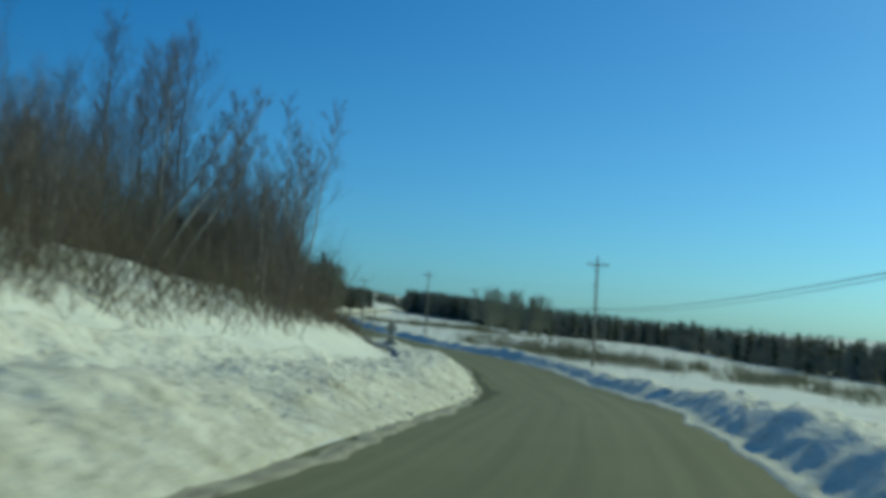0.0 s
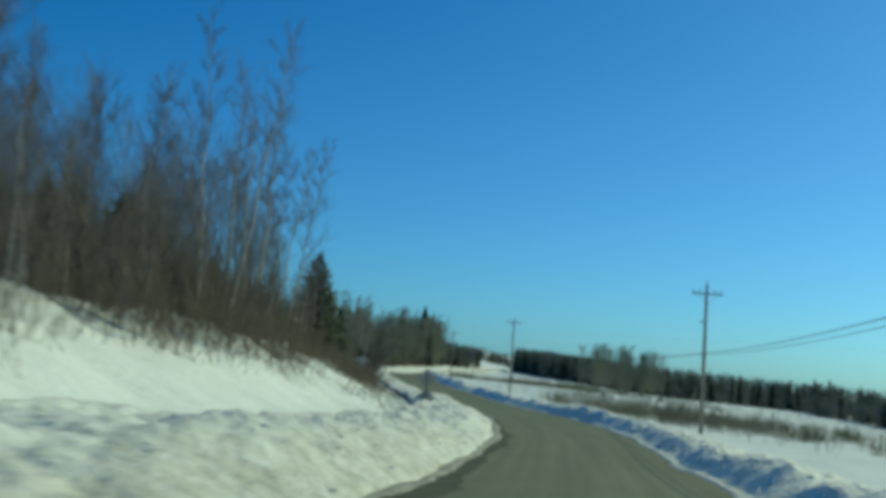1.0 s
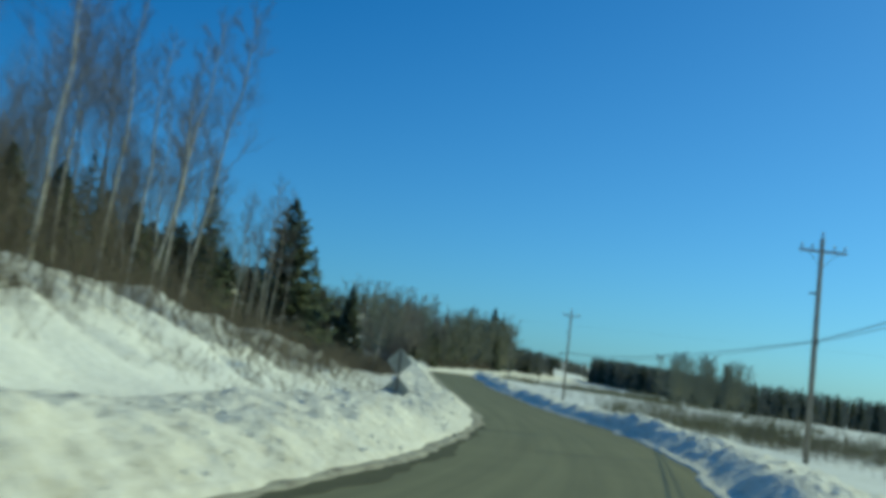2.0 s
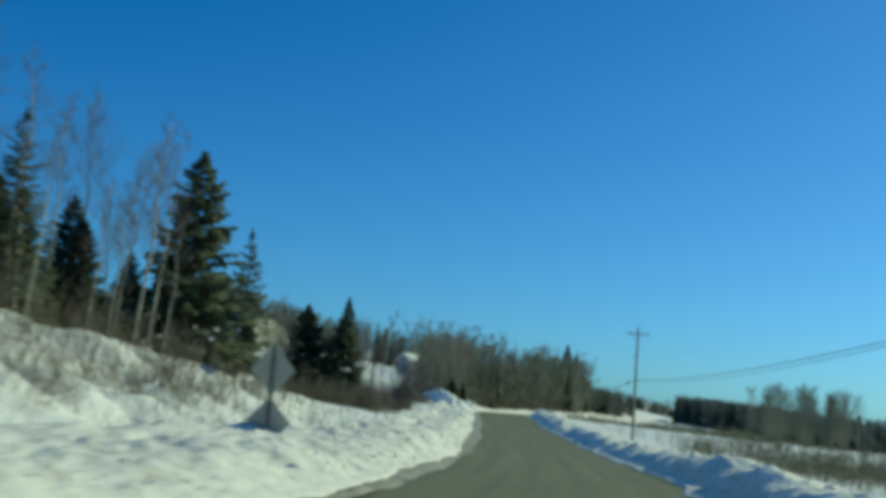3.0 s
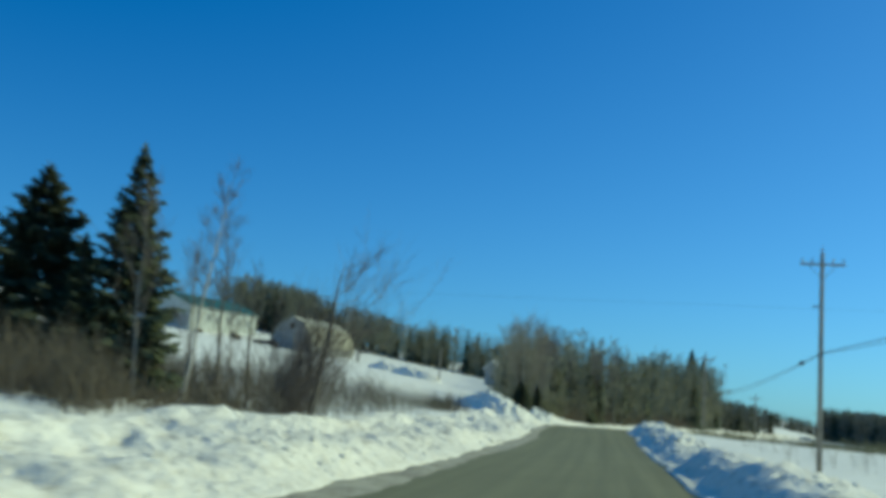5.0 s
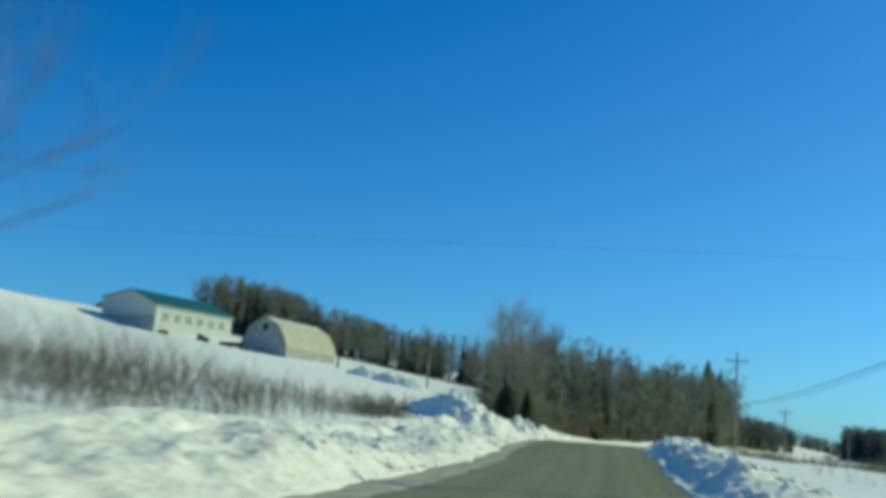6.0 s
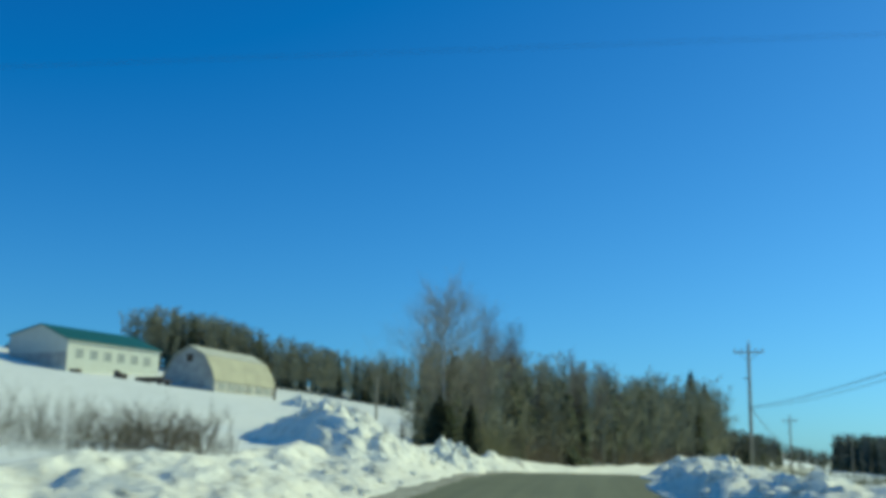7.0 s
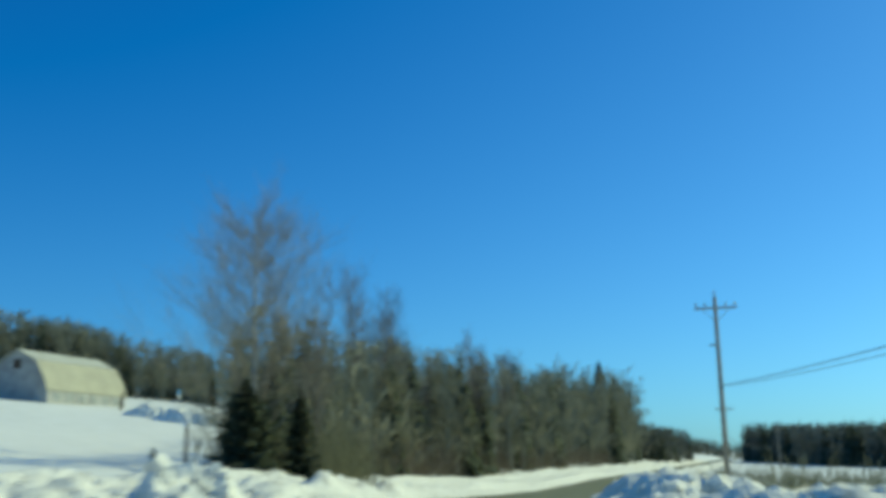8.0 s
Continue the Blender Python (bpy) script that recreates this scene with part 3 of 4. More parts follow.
for x, y, size, turn in ((-12.7, 50.0, 0.5, 0.4), (-13.6, 46.6, 0.55, 1.7), (-11.6, 52.3, 0.42, 2.9), (-15.0, 42.0, 0.5, 3.7), (-8.0, 57.6, 0.3, 0.2), (-14.2, 52.5, 0.62, 0.8), (-15.6, 49.0, 0.6, 2.2), (-16.2, 38.0, 0.55, 4.4), (-14.0, 34.5, 0.5, 5.2), (-15.2, 28.5, 0.5, 0.7), (-14.6, 22.0, 0.45, 1.9)):
    copy_tree(big_spruce, x, y, size, turn, label="young bushy spruce in the brush at the wood's edge")
for x, y, size, turn in ((-21, 12.0, 0.45, 0.5), (-19.5, 3.0, 0.4, 1.5), (-23, -6.0, 0.42, 2.5), (-27, -16.0, 0.4, 0.9), (-18.5, 20.0, 0.45, 3.3), (-19.5, 27.0, 0.45, 4.1), (-33, -25.0, 0.5, 5.0), (-17.5, 36.5, 0.5, 5.6)):
    copy_tree(big_spruce, x, y, size, turn, label="dark young spruce in the shade of the bare wood")

for x, y, size, turn in ((-16.8, 2.0, 0.55, 0.3), (-15.9, 5.5, 0.6, 1.3), (-17.9, -2.0, 0.5, 2.3), (-15.6, 9.0, 0.55, 3.3), (-19.0, -5.5, 0.42, 4.3), (-15.0, 13.0, 0.5, 5.3), (-16.6, 11.0, 0.62, 0.9), (-18.2, 4.5, 0.6, 1.9)):
    copy_tree(broad, x, y, size, turn, label="olive-green young spruce half hidden in leafless brush")


def stems_field(name, spots, mat, label, category, tall=(0.6, 1.6), each=7, lean=0.35, r=0.008, forks=3, bias=0.0):
    """Many thin upright stems: thickets and dry weeds."""
    geo = ([], [])
    for x, y, f in spots:
        z = land_at(x, y)
        for k in range(each):
            px, py = x + rng.gauss(0, 0.35), y + rng.gauss(0, 0.35)
            h = rng.uniform(*tall) * f
            d = Vector((rng.uniform(-lean, lean) + bias, rng.uniform(-lean, lean), 1)).normalized()
            p = Vector((px, py, z - 0.1))
            tube(geo, [p, p + d * h], [r, r * 0.4], 3, False)
            for q in range(forks):
                a = p + d * h * rng.uniform(0.3, 0.9)
                e = (d + Vector((rng.uniform(-0.7, 0.7), rng.uniform(-0.7, 0.7), 0.2))).normalized()
                b = a + e * h * rng.uniform(0.2, 0.5)
                blade(geo, a, b, r * 0.8, rng)
                blade(geo, a.lerp(b, 0.4), b + Vector((rng.uniform(-1, 1), rng.uniform(-1, 1), rng.uniform(-0.2, 1))) * h * 0.12, r * 0.6, rng)
    ob = new(name, mesh_of(name, geo[0], geo[1], mat))
    return tagged(ob, label, category, kind="stuff")


spots = []
for i in range(900):
    y = rng.uniform(-48, 58)
    d = -10.2 - 2.6 * (1 - float(step(10, 22, y))) - 10 * rng.random() ** 1.3
    if d < -14.5 or y > 16 or float(rough(d, y, 3.4, 2, 83)) > -0.1:
        spots.append((float(mid_x(y)) + d, y, rng.uniform(0.6, 1.6) * (1 - 0.55 * float(step(16, 28, y)))))
deep = []
for i in range(560):
    y = rng.uniform(-48, 30)
    deep.append((float(mid_x(y)) - 16.5 - 15 * rng.random(), y, rng.uniform(0.7, 1.3)))
stems_field("deep_thicket", [q for q in deep if not open_slope(q[0], q[1])], REDTWIG, "dark tangle of leafless undergrowth inside the wood", "thicket", (2.0, 4.2), 6, r=0.012, forks=2)
brush = []
for i in range(210):
    y = rng.uniform(-46, 14)
    brush.append((float(mid_x(y)) - 11.5 - 7 * rng.random(), y, rng.uniform(0.7, 1.2)))
stems_field("wood_brush", [q for q in brush if not open_slope(q[0], q[1])], TWIG, "tall fine grey-brown brush filling the young wood", "thicket", (1.8, 4.8), 5, r=0.01, forks=8, lean=0.45)
tangle = []
for i in range(620):
    y = rng.uniform(-46, 14)
    d = 10.6 + 3.4 * rng.random() ** 0.7
    if float(rough(d, y, 2.6, 2, 83)) > -0.05 - 0.12 * (d - 10.6):
        tangle.append((float(mid_x(y)) - d, y, rng.uniform(0.7, 1.7)))
for i in range(65):
    y = rng.uniform(20, 46)
    tangle.append((float(mid_x(y)) - 9.2 - 2.6 * rng.random(), y, rng.uniform(0.5, 1.0)))
stems_field("slope_brush", [q for i, q in enumerate(tangle) if i % 3 or not open_slope(q[0], q[1])], REDTWIG, "dark leafless brush spilling down the snowy slope", "thicket", (0.6, 2.0), 5, r=0.010, lean=0.8, forks=4)
stems_field("bank_thicket", [q for i, q in enumerate(spots) if i % 4 == 0 or not open_slope(q[0], q[1])], REDTWIG, "dense brown leafless thicket under the trees", "thicket", (1.0, 3.2), 6, forks=4, r=0.009, lean=0.55)
spots = []
for i in range(330):
    y = 75 + 13 * rng.random() ** 0.8
    spots.append((float(mid_x(y)) - 8.6 - 2.6 * float(step(76, 80, y)) - (3.0 + 3.5 * float(step(74, 84, y))) * rng.random() ** 1.3, y, rng.uniform(0.5, 0.95)))
for i in range(150):
    y = rng.uniform(79, 92)
    spots.append((float(mid_x(y)) - 8.0 - 4.5 * rng.random(), y, rng.uniform(0.25, 0.55)))
stems_field("roadside_thicket", spots, REDTWIG, "low reddish-brown thicket at the foot of the spruces", "thicket", (0.9, 2.1), 6, r=0.011)
spots = []
for i in range(600):
    y = rng.uniform(86, 127)
    d = 8.5 + 17 * rng.random() ** 1.2
    if float(rough(d, y, 5.0, 2, 61)) > -0.35:
        spots.append((float(mid_x(y)) - d, y, rng.uniform(0.5, 1.1) * (1.0 + 0.55 * float(step(92, 98, y)) * (1 - float(step(106, 116, y))))))
stems_field("field_weeds", spots, STRAW, "grey-brown dry weeds poking through field snow", "weeds", (0.5, 1.4), 7, r=0.007)
spots = []
for i in range(420):
    y = rng.uniform(20, 190)
    spots.append((float(mid_x(y)) + 9 + 60 * rng.random(), y, rng.uniform(0.5, 1.1)))
stems_field("meadow_weeds", spots, STRAW, "dry brown weeds and shrubs in the snowy meadow", "weeds", (0.5, 1.4), 6)

spots = []
for i in range(1300):
    y = rng.uniform(-50, 62)
    apron = 3.2 * (1 - float(step(2, 18, y)))
    d = 7.4 + apron + (4.5 - 0.5 * apron) * rng.random() ** 0.7
    if y > 12 or float(rough(d, y, 3.0, 2, 91)) > 0.25:
        spots.append((float(mid_x(y)) - d, y, rng.uniform(0.4, 1.1)))
stems_field("slope_stems", spots, REDTWIG, "thin bare stems poking out of the snowy slope", "stems", (0.25, 0.9), 3, r=0.006, lean=0.7, forks=2)

# single trees along the road past the cutting
bent = bare_tree("maple_tree", random.Random(21), 4.9, 0.12, BARK, "leaning leafless tree with brushy stems at the roadside", "tree", spread=0.62, first=0.35, limbs=12, twigs=5, lean=(0.17, 0.0), fine=2, rise=(0.1, 0.55), way=0.0)
set_tree(bent, -3.1, 88.6)
slim = bare_tree("poplar_tree", random.Random(22), 5.6, 0.075, BARK, "thin young leafless tree in the snowy field", "tree", spread=0.24, first=0.25, limbs=18, twigs=4, fine=2, rise=(1.0, 2.2))
set_tree(slim, -6.6, 90)
copy_tree(slim, -6.0, 91.2, 0.85, 1.0)
copy_tree(slim, -7.4, 93.0, 0.7, 2.6)
copy_tree(slim, -8.6, 68.0, 0.9, 4.0)
copy_tree(kinds[3], -9.2, 70.0, 0.6, 1.0, label="thin leafless tree with several stems in the snowy field")
copy_tree(kinds[3], -10.8, 75.5, 0.65, 2.0, label="thin leafless tree with several stems in the snowy field")
pale = bare_tree("birch_tree", random.Random(25), 6.0, 0.06, BIRCH, "slim pale birch rising from low roadside brush", "tree", spread=0.22, first=0.35, limbs=14, twigs=4, lean=(0.08, 0.0), fine=4)
set_tree(pale, -4.8, 82.6)
copy_tree(slim, -5.9, 82.0, 1.0, 1.3)
copy_tree(slim, -5.3, 84.0, 0.8, 2.3)
copy_tree(slim, -10.0, 77, 0.9, 2.0)
copy_tree(slim, -11.5, 74, 1.0, 3.0)
copy_tree(slim, -9.5, 72, 0.8, 5.0)
big = bare_tree("ash_tree", random.Random(23), 8.7, 0.13, BIRCH, "tall spreading leafless tree with a pale trunk", "tree", spread=0.43, first=0.08, limbs=62, twigs=6, fine=4, rise=(0.35, 1.15), twig=SUNTWIG)
set_tree(big, -2.2, 158.5, 0.93)
copy_tree(kinds[1], -0.6, 160.0, 0.85, 1.0, label="slender leafless tree beside a taller pale one")
copy_tree(broad, -2.2, 157.3, 0.5, 2.2, label="young spruce at the foot of a tall bare tree")
copy_tree(fir, -0.8, 158.9, 0.45, 4.0, label="young spruce at the foot of a tall bare tree")


# ---- far woods ----
def far_bare(V, F, x, y, z, h, rng, limbs=26, tufts=0, thick=0.035):
    p = Vector((x, y, z - 0.5))
    lx, ly = rng.uniform(-0.06, 0.06), rng.uniform(-0.06, 0.06)
    tube((V, F), [p, p + Vector((lx * h, ly * h, h))], [0.13, 0.03], 3, False)
    for b in range(limbs):
        f = rng.uniform(0.12, 0.98)
        a = p + Vector((lx * h * f, ly * h * f, h * f))
        az = rng.uniform(0, 6.283)
        l = h * 0.24 * (1.15 - 0.7 * f) * rng.uniform(0.6, 1.2)
        d = Vector((math.cos(az), math.sin(az), rng.uniform(0.6, 1.6))).normalized()
        m = a + d * l
        tube((V, F), [a, m], [0.032, 0.014], 3, False)
        for q in range(tufts):
            c = a.lerp(m, rng.uniform(0.25, 1))
            e = (d + Vector((rng.uniform(-0.9, 0.9), rng.uniform(-0.9, 0.9), rng.uniform(-0.2, 0.5)))).normalized()
            spray(V, F, c, e, l * rng.uniform(0.45, 0.8), 0.03 + thick * l, rng)
        for q in range(0 if tufts else 4):
            c = a.lerp(m, rng.uniform(0.3, 1))
            e = (d + Vector((rng.uniform(-0.8, 0.8), rng.uniform(-0.8, 0.8), 0.3))).normalized()
            tube((V, F), [c, c + e * l * 0.6], [0.018, 0.008], 3, False)


def far_spruce(V, F, x, y, z, h, rng, slim=1.0):
    r = h * rng.uniform(0.16, 0.24) * slim
    f = 0.08
    while f < 1:
        reach = r * (1 - f) ** 0.85 + 0.1
        for b in range(7):
            az = rng.uniform(0, 6.283)
            p = Vector((x, y, z + h * (f + rng.uniform(-0.03, 0.04))))
            d = Vector((math.cos(az), math.sin(az), -0.75 + 0.7 * f + rng.uniform(-0.25, 0.25))).normalized()
            spray(V, F, p, d, reach * rng.uniform(0.75, 1.25), 0.24 * reach + 0.25, rng)
        f += 0.045 * slim


def woods(name, spots, label, needles, limbs=26, tufts=0, thick=0.035, bare=None):
    """Far trees, too many to count: bare ones and spruces."""
    bare_g, dark_g = ([], []), ([], [])
    for x, y, h in spots:
        z = land_at(x, y)
        if rng.random() < needles:
            far_spruce(*dark_g, x, y, z, h * rng.uniform(0.8, 1.1), rng)
        else:
            far_bare(*bare_g, x, y, z, h, rng, limbs, tufts, thick)
    root = thing(name, Matrix(), label, "woods", kind="stuff")
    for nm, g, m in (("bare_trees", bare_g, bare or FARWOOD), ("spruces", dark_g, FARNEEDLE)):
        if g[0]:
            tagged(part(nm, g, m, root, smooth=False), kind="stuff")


spots = []
for i in range(330):
    y = 163 + 202 * rng.random()
    front = float(mid_x(y)) - 8.5
    back = -5.0 - 0.10 * (y - 160)
    spots.append((front + (back - front) * rng.random() ** 1.4, y, rng.uniform(0.8, 1.15) * (5.6 + 0.055 * (y - 160))))
for i in range(60):
    y = rng.uniform(325, 368)
    spots.append((float(mid_x(y)) - 9 - 16 * rng.random(), y, rng.uniform(12.5, 15)))
under = []
for i in range(520):
    y = rng.uniform(171, 300)
    under.append((float(mid_x(y)) - 8.2 - 6 * rng.random() ** 1.3, y, rng.uniform(0.7, 1.3)))
stems_field("woods_understory", under, REDTWIG, "dark brown leafless undergrowth along the woods edge", "thicket", (1.0, 2.6), 6, r=0.018)
woods("roadside_woods", spots, "mixed woods of bare trees and dark spruces beside the road", 0.17, 26, 9, 0.012)
for i in range(24):
    y = rng.uniform(164, 262)
    copy_tree(kinds[rng.randrange(8)], float(mid_x(y)) - 9.3 - 3 * rng.random(), y, rng.uniform(0.65, 0.9) * (1 + 0.004 * (y - 164)), rng.uniform(0, 6.28), group="leafless trees at the edge of the roadside woods", label="slender leafless tree at the edge of mixed woods")
spots = []
for i in range(230):  # a close clump behind the barns, rounded at the top
    x, y = rng.uniform(-97, -63), 322 + rng.uniform(0, 30)
    round_off = 1 - 0.45 * float(step(-76, -62, x)) - 0.2 * (1 - float(step(-97, -92, x)))
    spots.append((x, y, 13.2 * round_off * rng.uniform(0.9, 1.02)))
for i in range(130):  # thinning out towards the road
    x = rng.uniform(-66, -40)
    spots.append((x, 324 + rng.uniform(0, 34), rng.uniform(0.85, 1.05) * (11.4 - 0.09 * (x + 66))))
for x, y, size, turn in ((26.5, 352.0, 2.75, 0.6), (29.3, 350.0, 2.4, 2.6)):
    copy_tree(fir, x, y, size, turn, label="tall dark spruce at the end of the roadside woods")
woods("hill_woods", spots, "wooded hilltop behind the barns", 0.2, 22, 9, 0.02)
spots = [(rng.uniform(-44, -10), 326 + rng.uniform(0, 34), rng.uniform(8.5, 12)) for i in range(115)]
woods("hill_fringe", spots, "thin open row of bare trees along the hill", 0.2, 26, 6, 0.012)
spots = []
for i in range(1250):
    y = 30 + 438 * rng.random() ** 1.1
    edge = 56 + 0.12 * min(y, 185) + 0.006 * max(y - 185, 0)
    spots.append((edge + 36 * rng.random() ** 1.5, y, rng.uniform(0.9, 1.07) * (5.3 + 0.0174 * max(y - 150, 0))))
for i in range(330):  # the close-grown far end
    y = 330 + 138 * rng.random()
    spots.append((79.2 + 20 * rng.random() ** 1.4, y, rng.uniform(0.95, 1.05) * (5.3 + 0.0174 * (y - 150))))
woods("valley_woods", spots, "long dark tree line across the snowy valley", 0.35, 12, 8, 0.085, VALLEYWOOD)
spots = []
for i in range(620):
    y = 30 + 438 * rng.random() ** 1.1
    spots.append((55.5 + 0.12 * min(y, 185) + 0.006 * max(y - 185, 0) + 6 * rng.random(), y, rng.uniform(0.7, 1.2)))
stems_field("valley_understory", spots, VALLEYWOOD, "leafless undergrowth along the valley tree line", "thicket", (1.2, 3.0), 5, r=0.045, lean=0.5, forks=5)
spots = []
for i in range(330):
    y = rng.uniform(366, 455)
    spots.append((float(mid_x(y)) - 5 - 28 * rng.random(), y, rng.uniform(0.9, 1.08) * (7.5 + 0.015 * (y - 366))))
for i in range(190):
    spots.append((rng.uniform(90, 160), rng.uniform(690, 740), rng.uniform(7, 9)))
woods("distant_woods", spots, "distant woods flanking the far road", 0.3, 12, 8, 0.085, VALLEYWOOD)
spots = [(56 + rng.uniform(-4, 4), y, rng.uniform(0.85, 1.0) * (9.3 + 0.05 * (y - 174))) for y in [rng.uniform(172, 222) for i in range(26)]] + [(60 + rng.uniform(-4, 4), rng.uniform(236, 250), rng.uniform(9.5, 11.5)) for i in range(6)]
woods("meadow_copse", spots, "copse of tall bare trees in the meadow", 0.0, 70)


# ---- poles and cables ----
def utility_pole(x, y, top, label, turn=0.0):
    z = land_at(x, y)
    h = top - z
    root = thing("utility_pole", Matrix.Translation((x, y, z)) @ Matrix.Rotation(turn, 4, "Z"), label, "utility pole", "roadside utility poles")
    g = ([], [])
    tube(g, [Vector((0, 0, -0.6)), Vector((0, 0, h * 0.5)), Vector((0, 0, h - 0.06)), Vector((0, 0, h))], [0.125, 0.105, 0.082, 0.07], 12)
    part("shaft", g, POLEWOOD, root)
    arm = part("crossarm", block((1.9, 0.08, 0.09), (0, -0.15, h - 0.55), 0.01), POLEWOOD, root, smooth=False)
    for s in (-0.87, -0.45, 0.45, 0.87):
        g = ([], [])
        tube(g, [Vector((s, -0.15, h - 0.49)), Vector((s, -0.15, h - 0.40)), Vector((s, -0.15, h - 0.37)), Vector((s, -0.15, h - 0.28))], [0.015, 0.035, 0.04, 0.02], 8)
        part("insulator", g, PORCELAIN, arm)
    for s in (-1, 1):
        g = ([], [])
        tube(g, [Vector((s * 0.6, -0.17, h - 0.6)), Vector((0, -0.13, h - 1.2))], [0.012, 0.012], 4)
        part("brace", g, STEEL, root)
    g = ([], [])
    tube(g, [Vector((0, 0, h - 0.05)), Vector((0, 0, h + 0.12)), Vector((0, 0, h + 0.2)), Vector((0, 0, h + 0.26))], [0.015, 0.035, 0.04, 0.02], 8)
    part("insulator", g, PORCELAIN, root)
    part("bracket", block((0.3, 0.06, 0.07), (-0.22, 0, h * 0.75), 0.01), STEEL, root, smooth=False)
    part("cable_clamp", block((0.12, 0.3, 0.2), (0, -0.1, h * 0.53), 0.02), STEEL, root, smooth=False)
    return (x, y, z, h)


poles = [utility_pole(-2.7, -38, 9.5, "weathered wooden utility pole with one crossarm beside the snow bank"),
         utility_pole(13.7, 32.2, 8.45, "weathered wooden utility pole with one crossarm beside the snow bank"),
         utility_pole(14.9, 105.1, 9.15, "weathered wooden utility pole with one crossarm beside the snow bank"),
         utility_pole(15.6, 174.0, 9.35, "weathered wooden utility pole with one crossarm beside the snow bank", -0.1),
         utility_pole(29.1, 240.4, 7.95, "weathered wooden utility pole with one crossarm beside the snow bank", -0.2),
         utility_pole(50.2, 304.3, 7.8, "weathered wooden utility pole with one crossarm standing out in the meadow", -0.3)]


def cable(a, b, sag, r, label, group="overhead cables"):
    g = ([], [])
    pts = []
    for i in range(21):
        f = i / 20
        p = Vector(a).lerp(Vector(b), f)
        p.z -= sag * 4 * f * (1 - f)
        pts.append(p)
    tube(g, pts, [r] * 21, 5)
    return tagged(new("overhead_cable", mesh_of("overhead_cable", g[0], g[1], CABLE)), label, "cable", group)


for (x0, y0, z0, h0), (x1, y1, z1, h1) in zip(poles[:-1], poles[1:]):
    cable((x0, y0 - 0.2, z0 + h0 * 0.54), (x1, y1 - 0.2, z1 + h1 * 0.54), 0.55, 0.017, "thick black telephone cable sagging between utility poles")
    cable((x0, y0 - 0.2, z0 + h0 * 0.535), (x1, y1 - 0.2, z1 + h1 * 0.535), 0.72, 0.012, "black telephone cable sagging between utility poles")
cable((-40, 117, 7.5), (112, 121, 10.2), 0.3, 0.004, "thin power line crossing high above the road")
side_pole = thing("line_pole", Matrix.Translation((-40, 117, land_at(-40, 117))), "plain short wooden pole in the snowy field", "utility pole")
g = ([], [])
tube(g, [Vector((0, 0, -0.6)), Vector((0, 0, 7.6 - land_at(-40, 117)))], [0.12, 0.09], 10)
part("shaft", g, POLEWOOD, side_pole)


# ---- the road sign ----
sign = thing("road_sign", Matrix.Translation((-2.5, 35.8, 0.0)) @ Matrix.Rotation(radians(-20), 4, "Z"), "two bare grey diamond sign backs on one snowbound post", "road sign")
part("post", block((0.075, 0.05, 2.5), (0, 0.02, 0.95), 0.008), STEEL, sign, smooth=False)
for z in (1.70, 0.52):
    bm = bmesh.new()
    box(bm, (0.82, 0.012, 0.82), (0, 0, 0), 0.004)
    bmesh.ops.rotate(bm, verts=bm.verts, matrix=Matrix.Rotation(radians(45), 3, "Y"))
    bmesh.ops.translate(bm, verts=bm.verts, vec=(0, 0.055, z))
    part("panel", bm, ALU, sign, "bare aluminium back of the diamond panel", smooth=False)
    for dz in (-0.3, 0.3):
        g = ([], [])
        tube(g, [Vector((0, -0.015, z + dz)), Vector((0, 0.06, z + dz))], [0.014, 0.014], 6)
        part("bolt", g, STEEL, sign)


# ---- the farm ----
def gable_body(w, l, wall, peak, profile):
    """Walls and gables under a roof profile: list of (x, z) from eave to eave."""
    bm = bmesh.new()
    pts = [(-w / 2, -3.0)] + profile + [(w / 2, -3.0)]
    front = [bm.verts.new((x, 0, z)) for x, z in pts]
    back = [bm.verts.new((x, l, z)) for x, z in pts]
    bm.faces.new(front)
    bm.faces.new(list(reversed(back)))
    for i in range(len(pts)):
        j = (i + 1) % len(pts)
        bm.faces.new((front[j], front[i], back[i], back[j]))
    bmesh.ops.recalc_face_normals(bm, faces=bm.faces)
    return bm


def roof_shell(l, profile, thick=0.14, over=0.35):
    bm = bmesh.new()
    n = len(profile)
    rings = []
    for y in (-over, l + over):
        lower = [bm.verts.new((x, y, z)) for x, z in profile]
        upper = [bm.verts.new((x * 1.02, y, z + thick)) for x, z in profile]
        rings.append((lower, upper))
    (l0, u0), (l1, u1) = rings
    for i in range(n - 1):
        bm.faces.new((u0[i], u0[i + 1], u1[i + 1], u1[i]))
        bm.faces.new((l0[i + 1], l0[i], l1[i], l1[i + 1]))
        bm.faces.new((l0[i], l0[i + 1], u0[i + 1], u0[i]))
        bm.faces.new((l1[i + 1], l1[i], u1[i], u1[i + 1]))
    for i in (0, n - 1):
        bm.faces.new((l0[i], u0[i], u1[i], l1[i]))
    bmesh.ops.recalc_face_normals(bm, faces=bm.faces)
    return bm


def window_unit(parent, w, h, at, turn, glass=GLASS):
    """A framed window set in a wall whose outward side is -y before turning."""
    m = Matrix.Translation(at) @ Matrix.Rotation(turn, 4, "Z")
    bm = bmesh.new()
    for sx in (-1, 1):
        box(bm, (0.1, 0.1, h + 0.2), (sx * (w / 2 + 0.05), 0, 0))
        box(bm, (w, 0.1, 0.1), (0, 0, sx * (h / 2 + 0.05)))
    bm.transform(m)
    fr = part("window_frame", bm, SIDING, parent, smooth=False)
    bm = block((w, 0.03, h), (0, 0.02, 0))
    bm.transform(m)
    part("pane", bm, glass, fr, smooth=False)


